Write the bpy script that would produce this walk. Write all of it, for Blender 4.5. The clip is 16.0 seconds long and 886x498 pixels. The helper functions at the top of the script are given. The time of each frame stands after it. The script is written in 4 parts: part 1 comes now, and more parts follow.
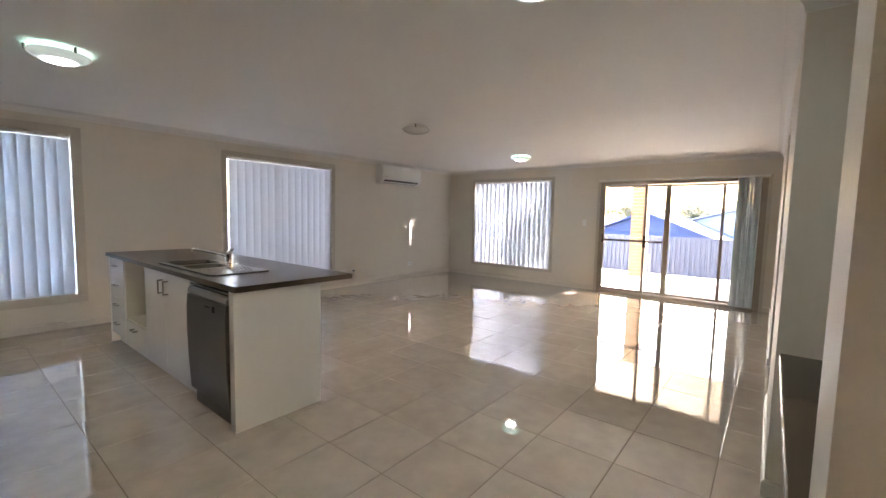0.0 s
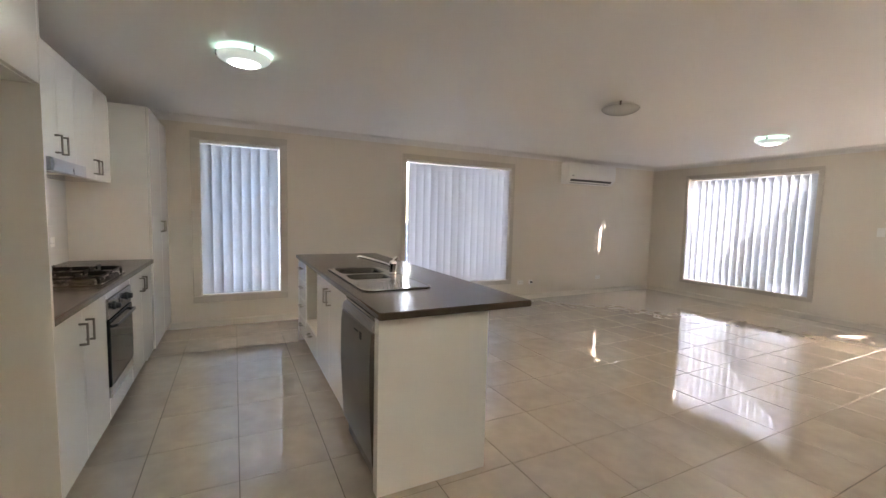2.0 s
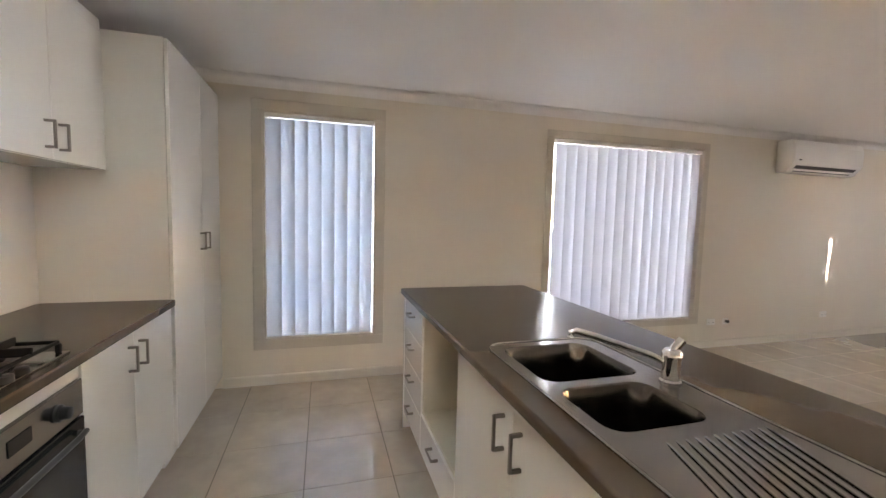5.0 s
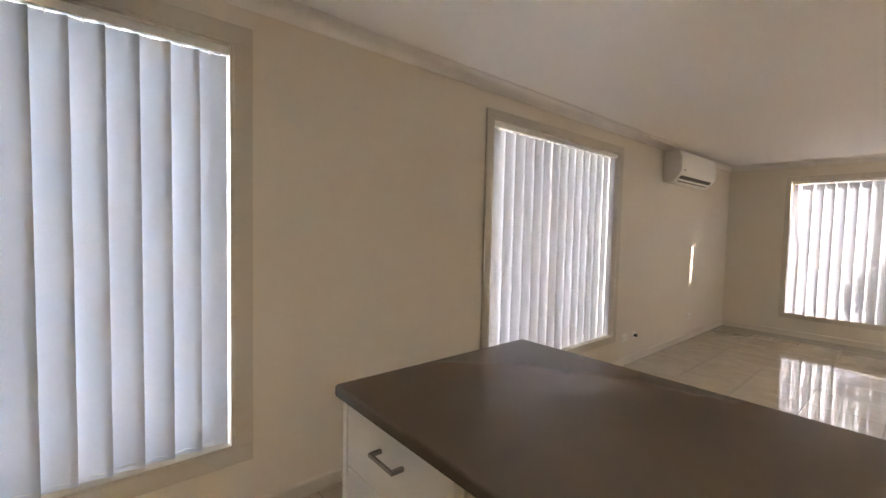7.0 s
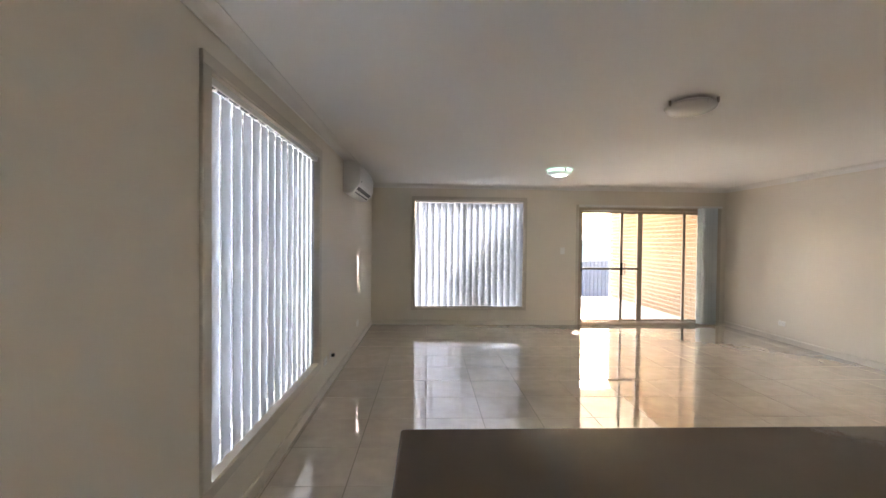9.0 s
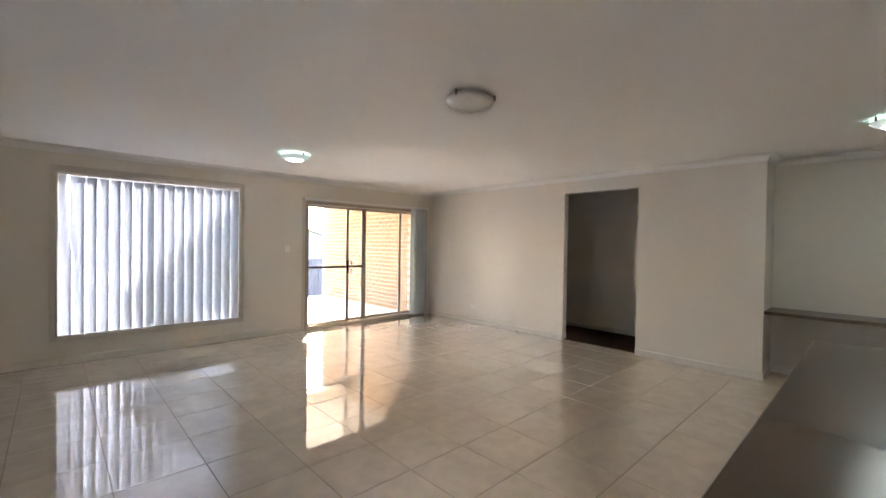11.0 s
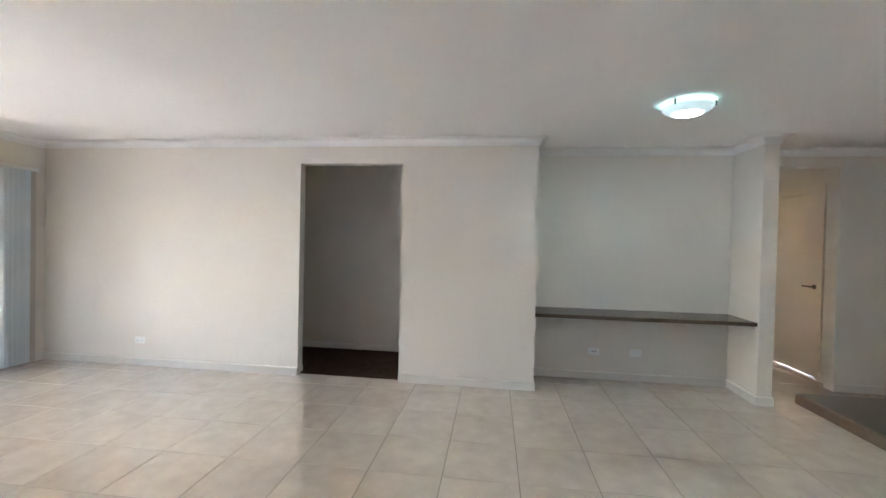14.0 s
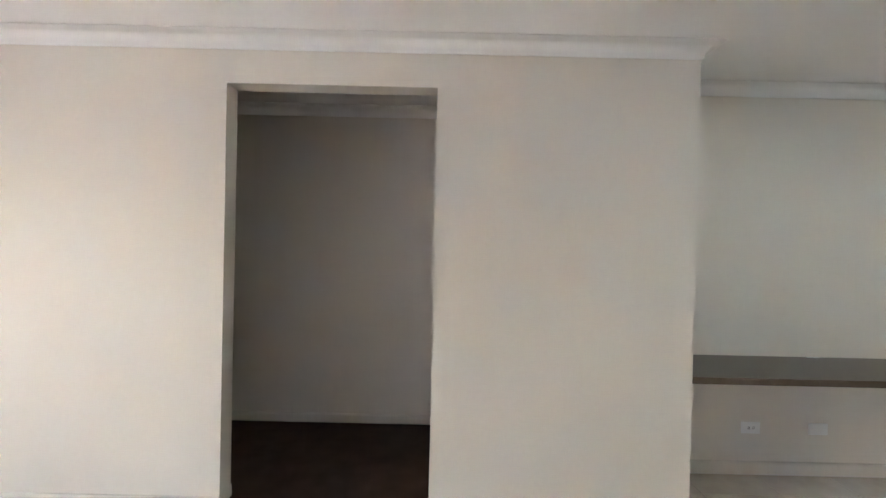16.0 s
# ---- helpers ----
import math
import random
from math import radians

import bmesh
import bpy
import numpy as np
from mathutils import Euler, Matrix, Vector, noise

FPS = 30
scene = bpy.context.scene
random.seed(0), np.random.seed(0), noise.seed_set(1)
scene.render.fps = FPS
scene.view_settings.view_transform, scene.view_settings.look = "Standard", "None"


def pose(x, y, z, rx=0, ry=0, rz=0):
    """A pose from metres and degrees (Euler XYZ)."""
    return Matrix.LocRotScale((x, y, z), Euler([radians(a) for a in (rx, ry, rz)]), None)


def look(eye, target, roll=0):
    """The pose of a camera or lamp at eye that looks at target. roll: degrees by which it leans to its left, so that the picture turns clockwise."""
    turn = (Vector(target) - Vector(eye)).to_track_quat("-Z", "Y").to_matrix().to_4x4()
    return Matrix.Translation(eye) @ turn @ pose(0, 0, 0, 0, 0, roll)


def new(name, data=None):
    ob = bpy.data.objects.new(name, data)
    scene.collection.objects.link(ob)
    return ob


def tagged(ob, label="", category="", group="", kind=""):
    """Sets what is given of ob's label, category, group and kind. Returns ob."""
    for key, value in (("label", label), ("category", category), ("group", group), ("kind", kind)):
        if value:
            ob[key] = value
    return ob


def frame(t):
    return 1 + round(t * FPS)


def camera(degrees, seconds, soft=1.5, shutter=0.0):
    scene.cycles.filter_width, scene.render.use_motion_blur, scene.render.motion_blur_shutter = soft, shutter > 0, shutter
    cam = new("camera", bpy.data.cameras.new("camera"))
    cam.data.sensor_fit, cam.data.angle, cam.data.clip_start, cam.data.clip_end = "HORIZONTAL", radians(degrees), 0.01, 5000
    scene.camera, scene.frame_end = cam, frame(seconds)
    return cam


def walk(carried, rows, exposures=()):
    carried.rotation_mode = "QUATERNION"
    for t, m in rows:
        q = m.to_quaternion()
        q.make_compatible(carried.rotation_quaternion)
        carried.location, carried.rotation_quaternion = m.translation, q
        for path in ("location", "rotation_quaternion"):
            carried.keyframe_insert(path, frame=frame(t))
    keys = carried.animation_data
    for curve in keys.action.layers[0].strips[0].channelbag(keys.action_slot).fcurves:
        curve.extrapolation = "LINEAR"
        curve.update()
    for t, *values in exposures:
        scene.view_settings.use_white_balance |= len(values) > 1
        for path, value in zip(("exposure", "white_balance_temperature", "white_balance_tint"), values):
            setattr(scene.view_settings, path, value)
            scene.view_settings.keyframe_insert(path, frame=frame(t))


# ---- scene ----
cam = camera(94.2, 16.0)
PATH = [
    (0, (0.957, -0.049, 1.373), (-0.287, 1.508, 1.209), 1.3),
    (0.5, (0.883, 0.014, 1.37), (-0.5, 1.449, 1.205), 1.3),
    (1, (0.681, 0.143, 1.379), (-0.849, 1.42, 1.213), 1.3),
    (1.5, (0.473, 0.311, 1.362), (-1.197, 1.4, 1.2), 1.3),
    (2, (0.279, 0.475, 1.371), (-1.498, 1.378, 1.209), 1.4),
    (2.5, (0.036, 0.553, 1.359), (-1.817, 1.29, 1.196), 1.3),
    (3, (-0.25, 0.601, 1.361), (-2.144, 1.223, 1.2), 1.4),
    (3.5, (-0.582, 0.636, 1.382), (-2.499, 1.184, 1.221), 1.4),
    (3.7, (-0.717, 0.639, 1.379), (-2.64, 1.163, 1.218), 1.4),
    (5.8, (-2.317, 0.539, 1.392), (-4.194, 1.213, 1.247), 1.3),
    (6, (-2.461, 0.549, 1.392), (-4.315, 1.289, 1.257), 1.2),
    (6.5, (-2.851, 0.521, 1.378), (-4.589, 1.504, 1.262), 1.2),
    (7, (-3.191, 0.519, 1.391), (-4.715, 1.81, 1.289), 1.3),
    (7.5, (-3.473, 0.572, 1.399), (-4.674, 2.17, 1.322), 0.8),
    (8, (-3.74, 0.574, 1.422), (-4.536, 2.408, 1.357), 1.1),
    (8.5, (-3.996, 0.661, 1.399), (-4.354, 2.629, 1.357), 0.6),
    (9, (-4.244, 0.821, 1.426), (-4.169, 2.82, 1.391), 0.6),
    (9.2, (-4.318, 0.884, 1.431), (-4.086, 2.87, 1.398), 1.0),
    (10.25, (-4.62, 1.36, 1.42), (-3.68, 3.126, 1.385), 1.0),
    (11.3, (-4.382, 1.841, 1.407), (-2.861, 3.139, 1.38), 1.0),
    (11.5, (-4.316, 1.937, 1.41), (-2.709, 3.127, 1.382), 1.1),
    (12, (-4.211, 2.15, 1.404), (-2.427, 3.054, 1.38), 1.2),
    (12.5, (-4.024, 2.364, 1.409), (-2.132, 3.012, 1.384), 1.2),
    (13, (-3.714, 2.536, 1.404), (-1.768, 2.996, 1.38), 1.2),
    (13.5, (-3.38, 2.699, 1.38), (-1.41, 3.041, 1.36), 1.3),
    (14, (-2.989, 2.934, 1.393), (-1.004, 3.18, 1.363), 1.3),
    (14.5, (-2.536, 3.125, 1.392), (-0.544, 3.302, 1.368), 1.3),
    (15, (-2.073, 3.368, 1.396), (-0.076, 3.48, 1.374), 1.4),
    (15.5, (-1.56, 3.557, 1.402), (0.439, 3.615, 1.38), 1.4),
    (16, (-1.065, 3.804, 1.378), (0.935, 3.805, 1.361), 1.3),
]
walk(cam, [(t, look(eye, target, roll)) for t, eye, target, roll in PATH],
     [(0.0, 4.5, 6950, 28), (3.5, 4.95, 7350, 29), (6.0, 5.0, 7600, 31), (7.0, 4.7, 8350, 30), (7.5, 4.6, 8300, 29), (8.0, 4.5, 7900, 28), (9.0, 4.4, 7050, 25), (11.5, 4.5, 6700, 26), (12.5, 4.75, 6250, 25), (14.0, 5.1, 5950, 22), (16.0, 5.1, 6250, 24)])

# ---- world, sun, exposure ----
world = bpy.data.worlds.new("sky_world")
scene.world = world
world.use_nodes = True
SUN_DIR = Vector((0.465, 0.79, 0.45)).normalized()      # towards the sun
wn = world.node_tree.nodes
sky = wn.new("ShaderNodeTexSky")
sky.sky_type = "NISHITA"
sky.sun_disc = False
sky.sun_elevation = math.asin(SUN_DIR.z)
sky.sun_rotation = math.atan2(SUN_DIR.x, SUN_DIR.y)
sky.dust_density = 3.0
sky.air_density = 1.3
world.node_tree.links.new(sky.outputs[0], wn["Background"].inputs[0])
wn["Background"].inputs[1].default_value = 0.15
sun_data = bpy.data.lights.new("sun", "SUN")
sun_data.energy, sun_data.angle, sun_data.color = 4.4, radians(0.5), (1.0, 0.965, 0.91)
sun = new("sun", sun_data)
sun.matrix_world = look(SUN_DIR * 60, (0, 0, 0))


def window_sky(name, eye, target, width, height, watts, colour):
    """Sky light entering through a window's opening."""
    d = bpy.data.lights.new(name, "AREA")
    d.shape, d.size, d.size_y, d.energy, d.color = "RECTANGLE", width, height, watts, colour
    new(name, d).matrix_world = look(eye, target)


window_sky("sky_window_1", (-5.42, 0.56, 1.26), (0, 0.56, 1.26), 0.86, 1.77, 5.0, (0.54, 0.77, 1.0))
window_sky("sky_window_2", (-5.42, 3.55, 1.245), (0, 3.55, 1.245), 1.81, 1.80, 15.0, (0.74, 0.87, 1.0))
window_sky("sky_window_3", (-3.525, 8.115, 1.225), (-3.525, 0, 1.225), 1.88, 1.84, 7.5, (0.88, 0.94, 1.0))
window_sky("sky_window_4", (6.22, -0.8, 1.45), (0, -0.8, 1.45), 1.38, 1.28, 30.0, (1.0, 0.97, 0.93))


# ---- materials ----
def paint(name, colour, rough=0.6, metal=0.0, vary=0.05, scale=3.0, grain=140.0, bump=0.03, spec=0.5, per_object=0.0, coat=0.0, rough_vary=0.05):
    """A surface with variation at two scales, fine relief and uneven gloss."""
    m = bpy.data.materials.new(name)
    m.use_nodes = True
    nt = m.node_tree
    n, k = nt.nodes, nt.links
    b = n["Principled BSDF"]
    tc = n.new("ShaderNodeTexCoord")
    big, fine = n.new("ShaderNodeTexNoise"), n.new("ShaderNodeTexNoise")
    big.inputs["Scale"].default_value, big.inputs["Detail"].default_value = scale, 5
    fine.inputs["Scale"].default_value, fine.inputs["Detail"].default_value = grain, 3
    place = tc.outputs["Object"]
    if per_object:
        each, spread = n.new("ShaderNodeObjectInfo"), n.new("ShaderNodeVectorMath")
        spread.operation = "MULTIPLY_ADD"
        spread.inputs[1].default_value = (37.0, 53.0, 71.0)
        k.new(each.outputs["Random"], spread.inputs[0])
        k.new(place, spread.inputs[2])
        place = spread.outputs[0]
    k.new(place, big.inputs["Vector"])
    k.new(place, fine.inputs["Vector"])
    both = n.new("ShaderNodeMath")
    both.operation = "ADD"
    k.new(big.outputs["Fac"], both.inputs[0])
    k.new(fine.outputs["Fac"], both.inputs[1])
    tone = n.new("ShaderNodeMapRange")
    tone.inputs["From Min"].default_value, tone.inputs["From Max"].default_value = 0.6, 1.4
    tone.inputs["To Min"].default_value, tone.inputs["To Max"].default_value = 1 - vary, 1 + vary
    k.new(both.outputs[0], tone.inputs["Value"])
    fac = tone.outputs[0]
    if per_object:
        info, shift = n.new("ShaderNodeObjectInfo"), n.new("ShaderNodeMapRange")
        shift.inputs["To Min"].default_value, shift.inputs["To Max"].default_value = 1 - per_object, 1 + per_object
        k.new(info.outputs["Random"], shift.inputs["Value"])
        mul = n.new("ShaderNodeMath")
        mul.operation = "MULTIPLY"
        k.new(fac, mul.inputs[0])
        k.new(shift.outputs[0], mul.inputs[1])
        fac = mul.outputs[0]
    mix = n.new("ShaderNodeVectorMath")
    mix.operation = "SCALE"
    mix.inputs[0].default_value = colour
    k.new(fac, mix.inputs["Scale"])
    k.new(mix.outputs[0], b.inputs["Base Color"])
    r = n.new("ShaderNodeMapRange")
    r.inputs["To Min"].default_value, r.inputs["To Max"].default_value = max(rough - rough_vary, 0.02), rough + rough_vary
    k.new(big.outputs["Fac"], r.inputs["Value"])
    k.new(r.outputs[0], b.inputs["Roughness"])
    b.inputs["Metallic"].default_value = metal
    b.inputs["Specular IOR Level"].default_value = spec
    b.inputs["Coat Weight"].default_value = coat
    if bump:
        bp = n.new("ShaderNodeBump")
        bp.inputs["Strength"].default_value, bp.inputs["Distance"].default_value = bump, 0.002
        k.new(fine.outputs["Fac"], bp.inputs["Height"])
        k.new(bp.outputs[0], b.inputs["Normal"])
    return m


def lit_opal(name, colour, core, rim):
    """Opal glass whose emission fades from its middle, in place of a bulb."""
    m = glowing(name, colour, 1.0)
    n, k = m.node_tree.nodes, m.node_tree.links
    tc, flat, far, fall = n.new("ShaderNodeTexCoord"), n.new("ShaderNodeVectorMath"), n.new("ShaderNodeVectorMath"), n.new("ShaderNodeMapRange")
    flat.operation, far.operation = "MULTIPLY", "LENGTH"
    flat.inputs[1].default_value = (1, 1, 0)
    fall.interpolation_type = "SMOOTHSTEP"
    fall.inputs["From Min"].default_value, fall.inputs["From Max"].default_value = 0.015, 0.105
    fall.inputs["To Min"].default_value, fall.inputs["To Max"].default_value = core, rim
    k.new(tc.outputs["Object"], flat.inputs[0])
    k.new(flat.outputs[0], far.inputs[0])
    k.new(far.outputs["Value"], fall.inputs["Value"])
    k.new(fall.outputs[0], m.node_tree.nodes["Principled BSDF"].inputs["Emission Strength"])
    return m


def glowing(name, colour, strength):
    m = bpy.data.materials.new(name)
    m.use_nodes = True
    b = m.node_tree.nodes["Principled BSDF"]
    b.inputs["Base Color"].default_value = (*colour, 1)
    b.inputs["Roughness"].default_value = 0.25
    b.inputs["Emission Color"].default_value = (*colour, 1)
    b.inputs["Emission Strength"].default_value = strength
    return m


def glass_pane(name):
    m = bpy.data.materials.new(name)
    m.use_nodes = True
    n, k = m.node_tree.nodes, m.node_tree.links
    n.remove(n["Principled BSDF"])
    clear, gloss, fr, mix = n.new("ShaderNodeBsdfTransparent"), n.new("ShaderNodeBsdfGlossy"), n.new("ShaderNodeFresnel"), n.new("ShaderNodeMixShader")
    clear.inputs[0].default_value = (0.93, 0.96, 0.95, 1)
    gloss.inputs["Roughness"].default_value = 0.01
    k.new(fr.outputs[0], mix.inputs[0])
    k.new(clear.outputs[0], mix.inputs[1])
    k.new(gloss.outputs[0], mix.inputs[2])
    k.new(mix.outputs[0], n["Material Output"].inputs[0])
    return m


def blind_cloth(name, colour, through_share):
    """Woven blind cloth that lets light through."""
    m = bpy.data.materials.new(name)
    m.use_nodes = True
    n, k = m.node_tree.nodes, m.node_tree.links
    b = n["Principled BSDF"]
    b.inputs["Roughness"].default_value = 0.75
    tc, weave = n.new("ShaderNodeTexCoord"), n.new("ShaderNodeTexNoise")
    weave.inputs["Scale"].default_value = 220
    k.new(tc.outputs["Object"], weave.inputs["Vector"])
    info, shade = n.new("ShaderNodeObjectInfo"), n.new("ShaderNodeMapRange")
    shade.inputs["To Min"].default_value, shade.inputs["To Max"].default_value = 0.94, 1.04
    k.new(info.outputs["Random"], shade.inputs["Value"])
    col = n.new("ShaderNodeVectorMath")
    col.operation = "SCALE"
    col.inputs[0].default_value = colour
    k.new(shade.outputs[0], col.inputs["Scale"])
    k.new(col.outputs[0], b.inputs["Base Color"])
    bp = n.new("ShaderNodeBump")
    bp.inputs["Strength"].default_value, bp.inputs["Distance"].default_value = 0.15, 0.001
    k.new(weave.outputs["Fac"], bp.inputs["Height"])
    k.new(bp.outputs[0], b.inputs["Normal"])
    tr, mix = n.new("ShaderNodeBsdfTranslucent"), n.new("ShaderNodeMixShader")
    k.new(col.outputs[0], tr.inputs["Color"])
    mix.inputs[0].default_value = through_share
    k.new(b.outputs[0], mix.inputs[1])
    k.new(tr.outputs[0], mix.inputs[2])
    k.new(mix.outputs[0], n["Material Output"].inputs[0])
    return m


def foliage(name, colour):
    return paint(name, colour, 0.6, vary=0.35, scale=2.0, grain=8.0, bump=0)


M_WALL = paint("wall_paint", (0.735, 0.68, 0.595), 0.55, vary=0.025, scale=1.3, grain=260, bump=0.05)
M_CEIL = paint("ceiling_paint", (0.88, 0.865, 0.84), 0.7, vary=0.02, scale=1.0, grain=220, bump=0.04)
M_CORNICE = paint("cornice_paint", (0.80, 0.785, 0.755), 0.6, vary=0.02, bump=0.02)
# Trim colour includes the backlit shade round the windows; skirting keeps the lighter tone.
M_TRIMSHADED = paint("trim_paint_shaded", (0.58, 0.53, 0.455), 0.35, vary=0.03, bump=0.02)
M_SKIRT = paint("skirting_paint", (0.70, 0.655, 0.58), 0.35, vary=0.03, bump=0.02)
M_TILE = paint("polished_tile", (0.57, 0.49, 0.405), 0.035, vary=0.12, scale=3.2, grain=9, bump=0.0, per_object=0.03, rough_vary=0.012, spec=1.0, coat=1.0)
M_TILE.node_tree.nodes["Principled BSDF"].inputs["Coat IOR"].default_value = 1.52
M_GROUT = paint("grout", (0.20, 0.16, 0.12), 0.8, vary=0.15, grain=300, bump=0.2)
M_WHITE = paint("white_gloss_laminate", (0.85, 0.84, 0.80), 0.12, vary=0.012, scale=2, bump=0.0, rough_vary=0.02, coat=0.3)
M_CARCASS = paint("carcass_board", (0.62, 0.58, 0.47), 0.45, vary=0.03, bump=0.02)
M_BENCH = paint("stone_look_laminate", (0.098, 0.069, 0.048), 0.24, spec=0.45, vary=0.06, scale=9, grain=380, bump=0.0, rough_vary=0.02)
M_STEEL = paint("brushed_steel", (0.42, 0.405, 0.385), 0.16, 1.0, vary=0.05, scale=6, grain=300, bump=0.02)
M_HOODSTEEL = paint("hood_steel", (0.33, 0.34, 0.36), 0.28, 1.0, vary=0.18, scale=5, grain=300, bump=0.02)
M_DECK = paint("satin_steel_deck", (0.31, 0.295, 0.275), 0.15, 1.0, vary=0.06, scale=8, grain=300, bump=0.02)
# Same steel as the deck, darkened for the dim reflections inside the bowls.
M_BOWLSHADED = paint("satin_steel_bowl_shaded", (0.16, 0.145, 0.125), 0.2, 1.0, vary=0.06, scale=8, grain=300, bump=0.02)
M_CHROME = paint("chrome", (0.82, 0.82, 0.82), 0.07, 1.0, vary=0.02, bump=0.0, rough_vary=0.03)
M_NICKEL = paint("satin_nickel", (0.24, 0.22, 0.20), 0.36, 1.0, vary=0.05, bump=0.0)
M_GRAPHITE = paint("graphite_steel", (0.15, 0.135, 0.12), 0.36, 0.9, vary=0.06, scale=4, grain=260, bump=0.02)
M_BLACK = paint("cast_iron", (0.012, 0.012, 0.012), 0.5, vary=0.3, bump=0.08, spec=0.2)
M_BLACKGLASS = paint("black_glass", (0.02, 0.019, 0.018), 0.05, vary=0.05, bump=0.0, rough_vary=0.02)
M_PLASTIC = paint("white_plastic", (0.82, 0.81, 0.78), 0.36, vary=0.02, bump=0.0)
M_DARKPLASTIC = paint("dark_plastic", (0.03, 0.03, 0.03), 0.4, vary=0.1, bump=0.0)
M_SPLASH = paint("white_glass_splashback", (0.82, 0.82, 0.81), 0.06, vary=0.01, bump=0.0, rough_vary=0.02)
M_DOOR = paint("door_paint", (0.76, 0.69, 0.58), 0.4, vary=0.02, bump=0.03)
M_ALU = paint("bronze_aluminium", (0.40, 0.335, 0.27), 0.38, 0.45, vary=0.06, bump=0.0)
M_RAILDARK = paint("dark_bronze", (0.07, 0.055, 0.045), 0.4, 0.3, vary=0.1, bump=0.0)
M_GLASS = glass_pane("window_glass")
M_BLIND = blind_cloth("blind_cloth", (0.72, 0.745, 0.79), 0.15)
# Same cloth darkened for windows 3 and 2, offsetting their brighter daylight.
M_BLIND3 = blind_cloth("blind_cloth_sunny", (0.64, 0.69, 0.76), 0.165)
M_BLIND2 = blind_cloth("blind_cloth_darkened", (0.60, 0.61, 0.64), 0.155)
M_BLINDDOOR = blind_cloth("blind_cloth_stacked", (0.80, 0.85, 0.86), 0.3)
M_CARPET = paint("brown_carpet", (0.055, 0.032, 0.021), 0.95, spec=0.05, vary=0.35, scale=8, grain=500, bump=0.8)
M_LAMPON = lit_opal("lit_opal_glass", (0.78, 1.0, 0.94), 7.5, 0.016)
# Emitter of an added ring that throws the lamp's glow onto the ceiling.
M_GLOWRING = glowing("ceiling_glow_ring", (0.62, 1.0, 0.9), 0.16)
M_LAMPOFF = paint("opal_glass", (0.72, 0.71, 0.66), 0.2, vary=0.04, bump=0.0)
M_HOODLAMP = glowing("hood_lamp", (1.0, 0.45, 0.16), 2.2)
M_BRICK = paint("tan_brick", (0.26, 0.165, 0.095), 0.85, vary=0.18, scale=14, grain=160, bump=0.5, per_object=0.16)
M_MORTAR = paint("pale_mortar", (0.54, 0.50, 0.44), 0.9, vary=0.1, grain=220, bump=0.5)
M_CONCRETE = paint("pale_concrete", (0.60, 0.575, 0.54), 0.8, vary=0.1, scale=2, grain=120, bump=0.3)
M_FENCE = paint("blue_grey_steel_sheet", (0.085, 0.10, 0.155), 0.5, 0.0, vary=0.05, bump=0.0)
M_SOFFIT = paint("soffit_board", (0.80, 0.74, 0.64), 0.7, vary=0.03, bump=0.03)
M_BLUE = paint("blue_steel_cladding", (0.03, 0.06, 0.23), 0.5, vary=0.08, bump=0.0)
M_ROOFPALE = paint("pale_steel_roof", (0.33, 0.36, 0.41), 0.45, vary=0.06, bump=0.0)
M_GRASS = paint("dry_lawn", (0.16, 0.17, 0.06), 0.95, vary=0.4, scale=3, grain=90, bump=0.9)
M_LEAF = foliage("leaves", (0.065, 0.08, 0.05))
M_BARK = paint("bark", (0.13, 0.095, 0.07), 0.9, vary=0.3, grain=40, bump=0.7)
M_CURTAIN = blind_cloth("sheer_curtain", (0.85, 0.80, 0.72), 0.5)


# ---- mesh helpers ----
ORIGIN = {}


def box(bm, x0, x1, y0, y1, z0, z1, bevel=0.0, segs=2):
    """A box from corner to corner, its edges rounded by bevel."""
    v = [bm.verts.new(p) for p in ((x0, y0, z0), (x1, y0, z0), (x1, y1, z0), (x0, y1, z0), (x0, y0, z1), (x1, y0, z1), (x1, y1, z1), (x0, y1, z1))]
    f = [bm.faces.new([v[i] for i in q]) for q in ((3, 2, 1, 0), (4, 5, 6, 7), (0, 1, 5, 4), (1, 2, 6, 5), (2, 3, 7, 6), (3, 0, 4, 7))]
    if bevel:
        edges = list({e for q in f for e in q.edges})
        bmesh.ops.bevel(bm, geom=edges, offset=bevel, segments=segs, profile=0.5, affect="EDGES")
    return bm


def boxed(*args, **kw):
    return box(bmesh.new(), *args, **kw)


def turned(bm, profile, cx, cy, segs=32, axis="Z", cz=0.0):
    """A turned body: profile of (radius, height) about an axis through (cx, cy, cz)."""
    rings = []
    for r, h in profile:
        ring = []
        for i in range(segs):
            a = 2 * math.pi * i / segs
            u, v = r * math.cos(a), r * math.sin(a)
            p = (cx + u, cy + v, cz + h) if axis == "Z" else (cx + u, cy + h, cz + v) if axis == "Y" else (cx + h, cy + u, cz + v)
            ring.append(bm.verts.new(p))
        rings.append(ring)
    for a, b in zip(rings, rings[1:]):
        for i in range(segs):
            bm.faces.new((a[i], a[(i + 1) % segs], b[(i + 1) % segs], b[i]))
    bm.faces.new(rings[0][::-1])
    bm.faces.new(rings[-1])
    bmesh.ops.recalc_face_normals(bm, faces=bm.faces)
    return bm


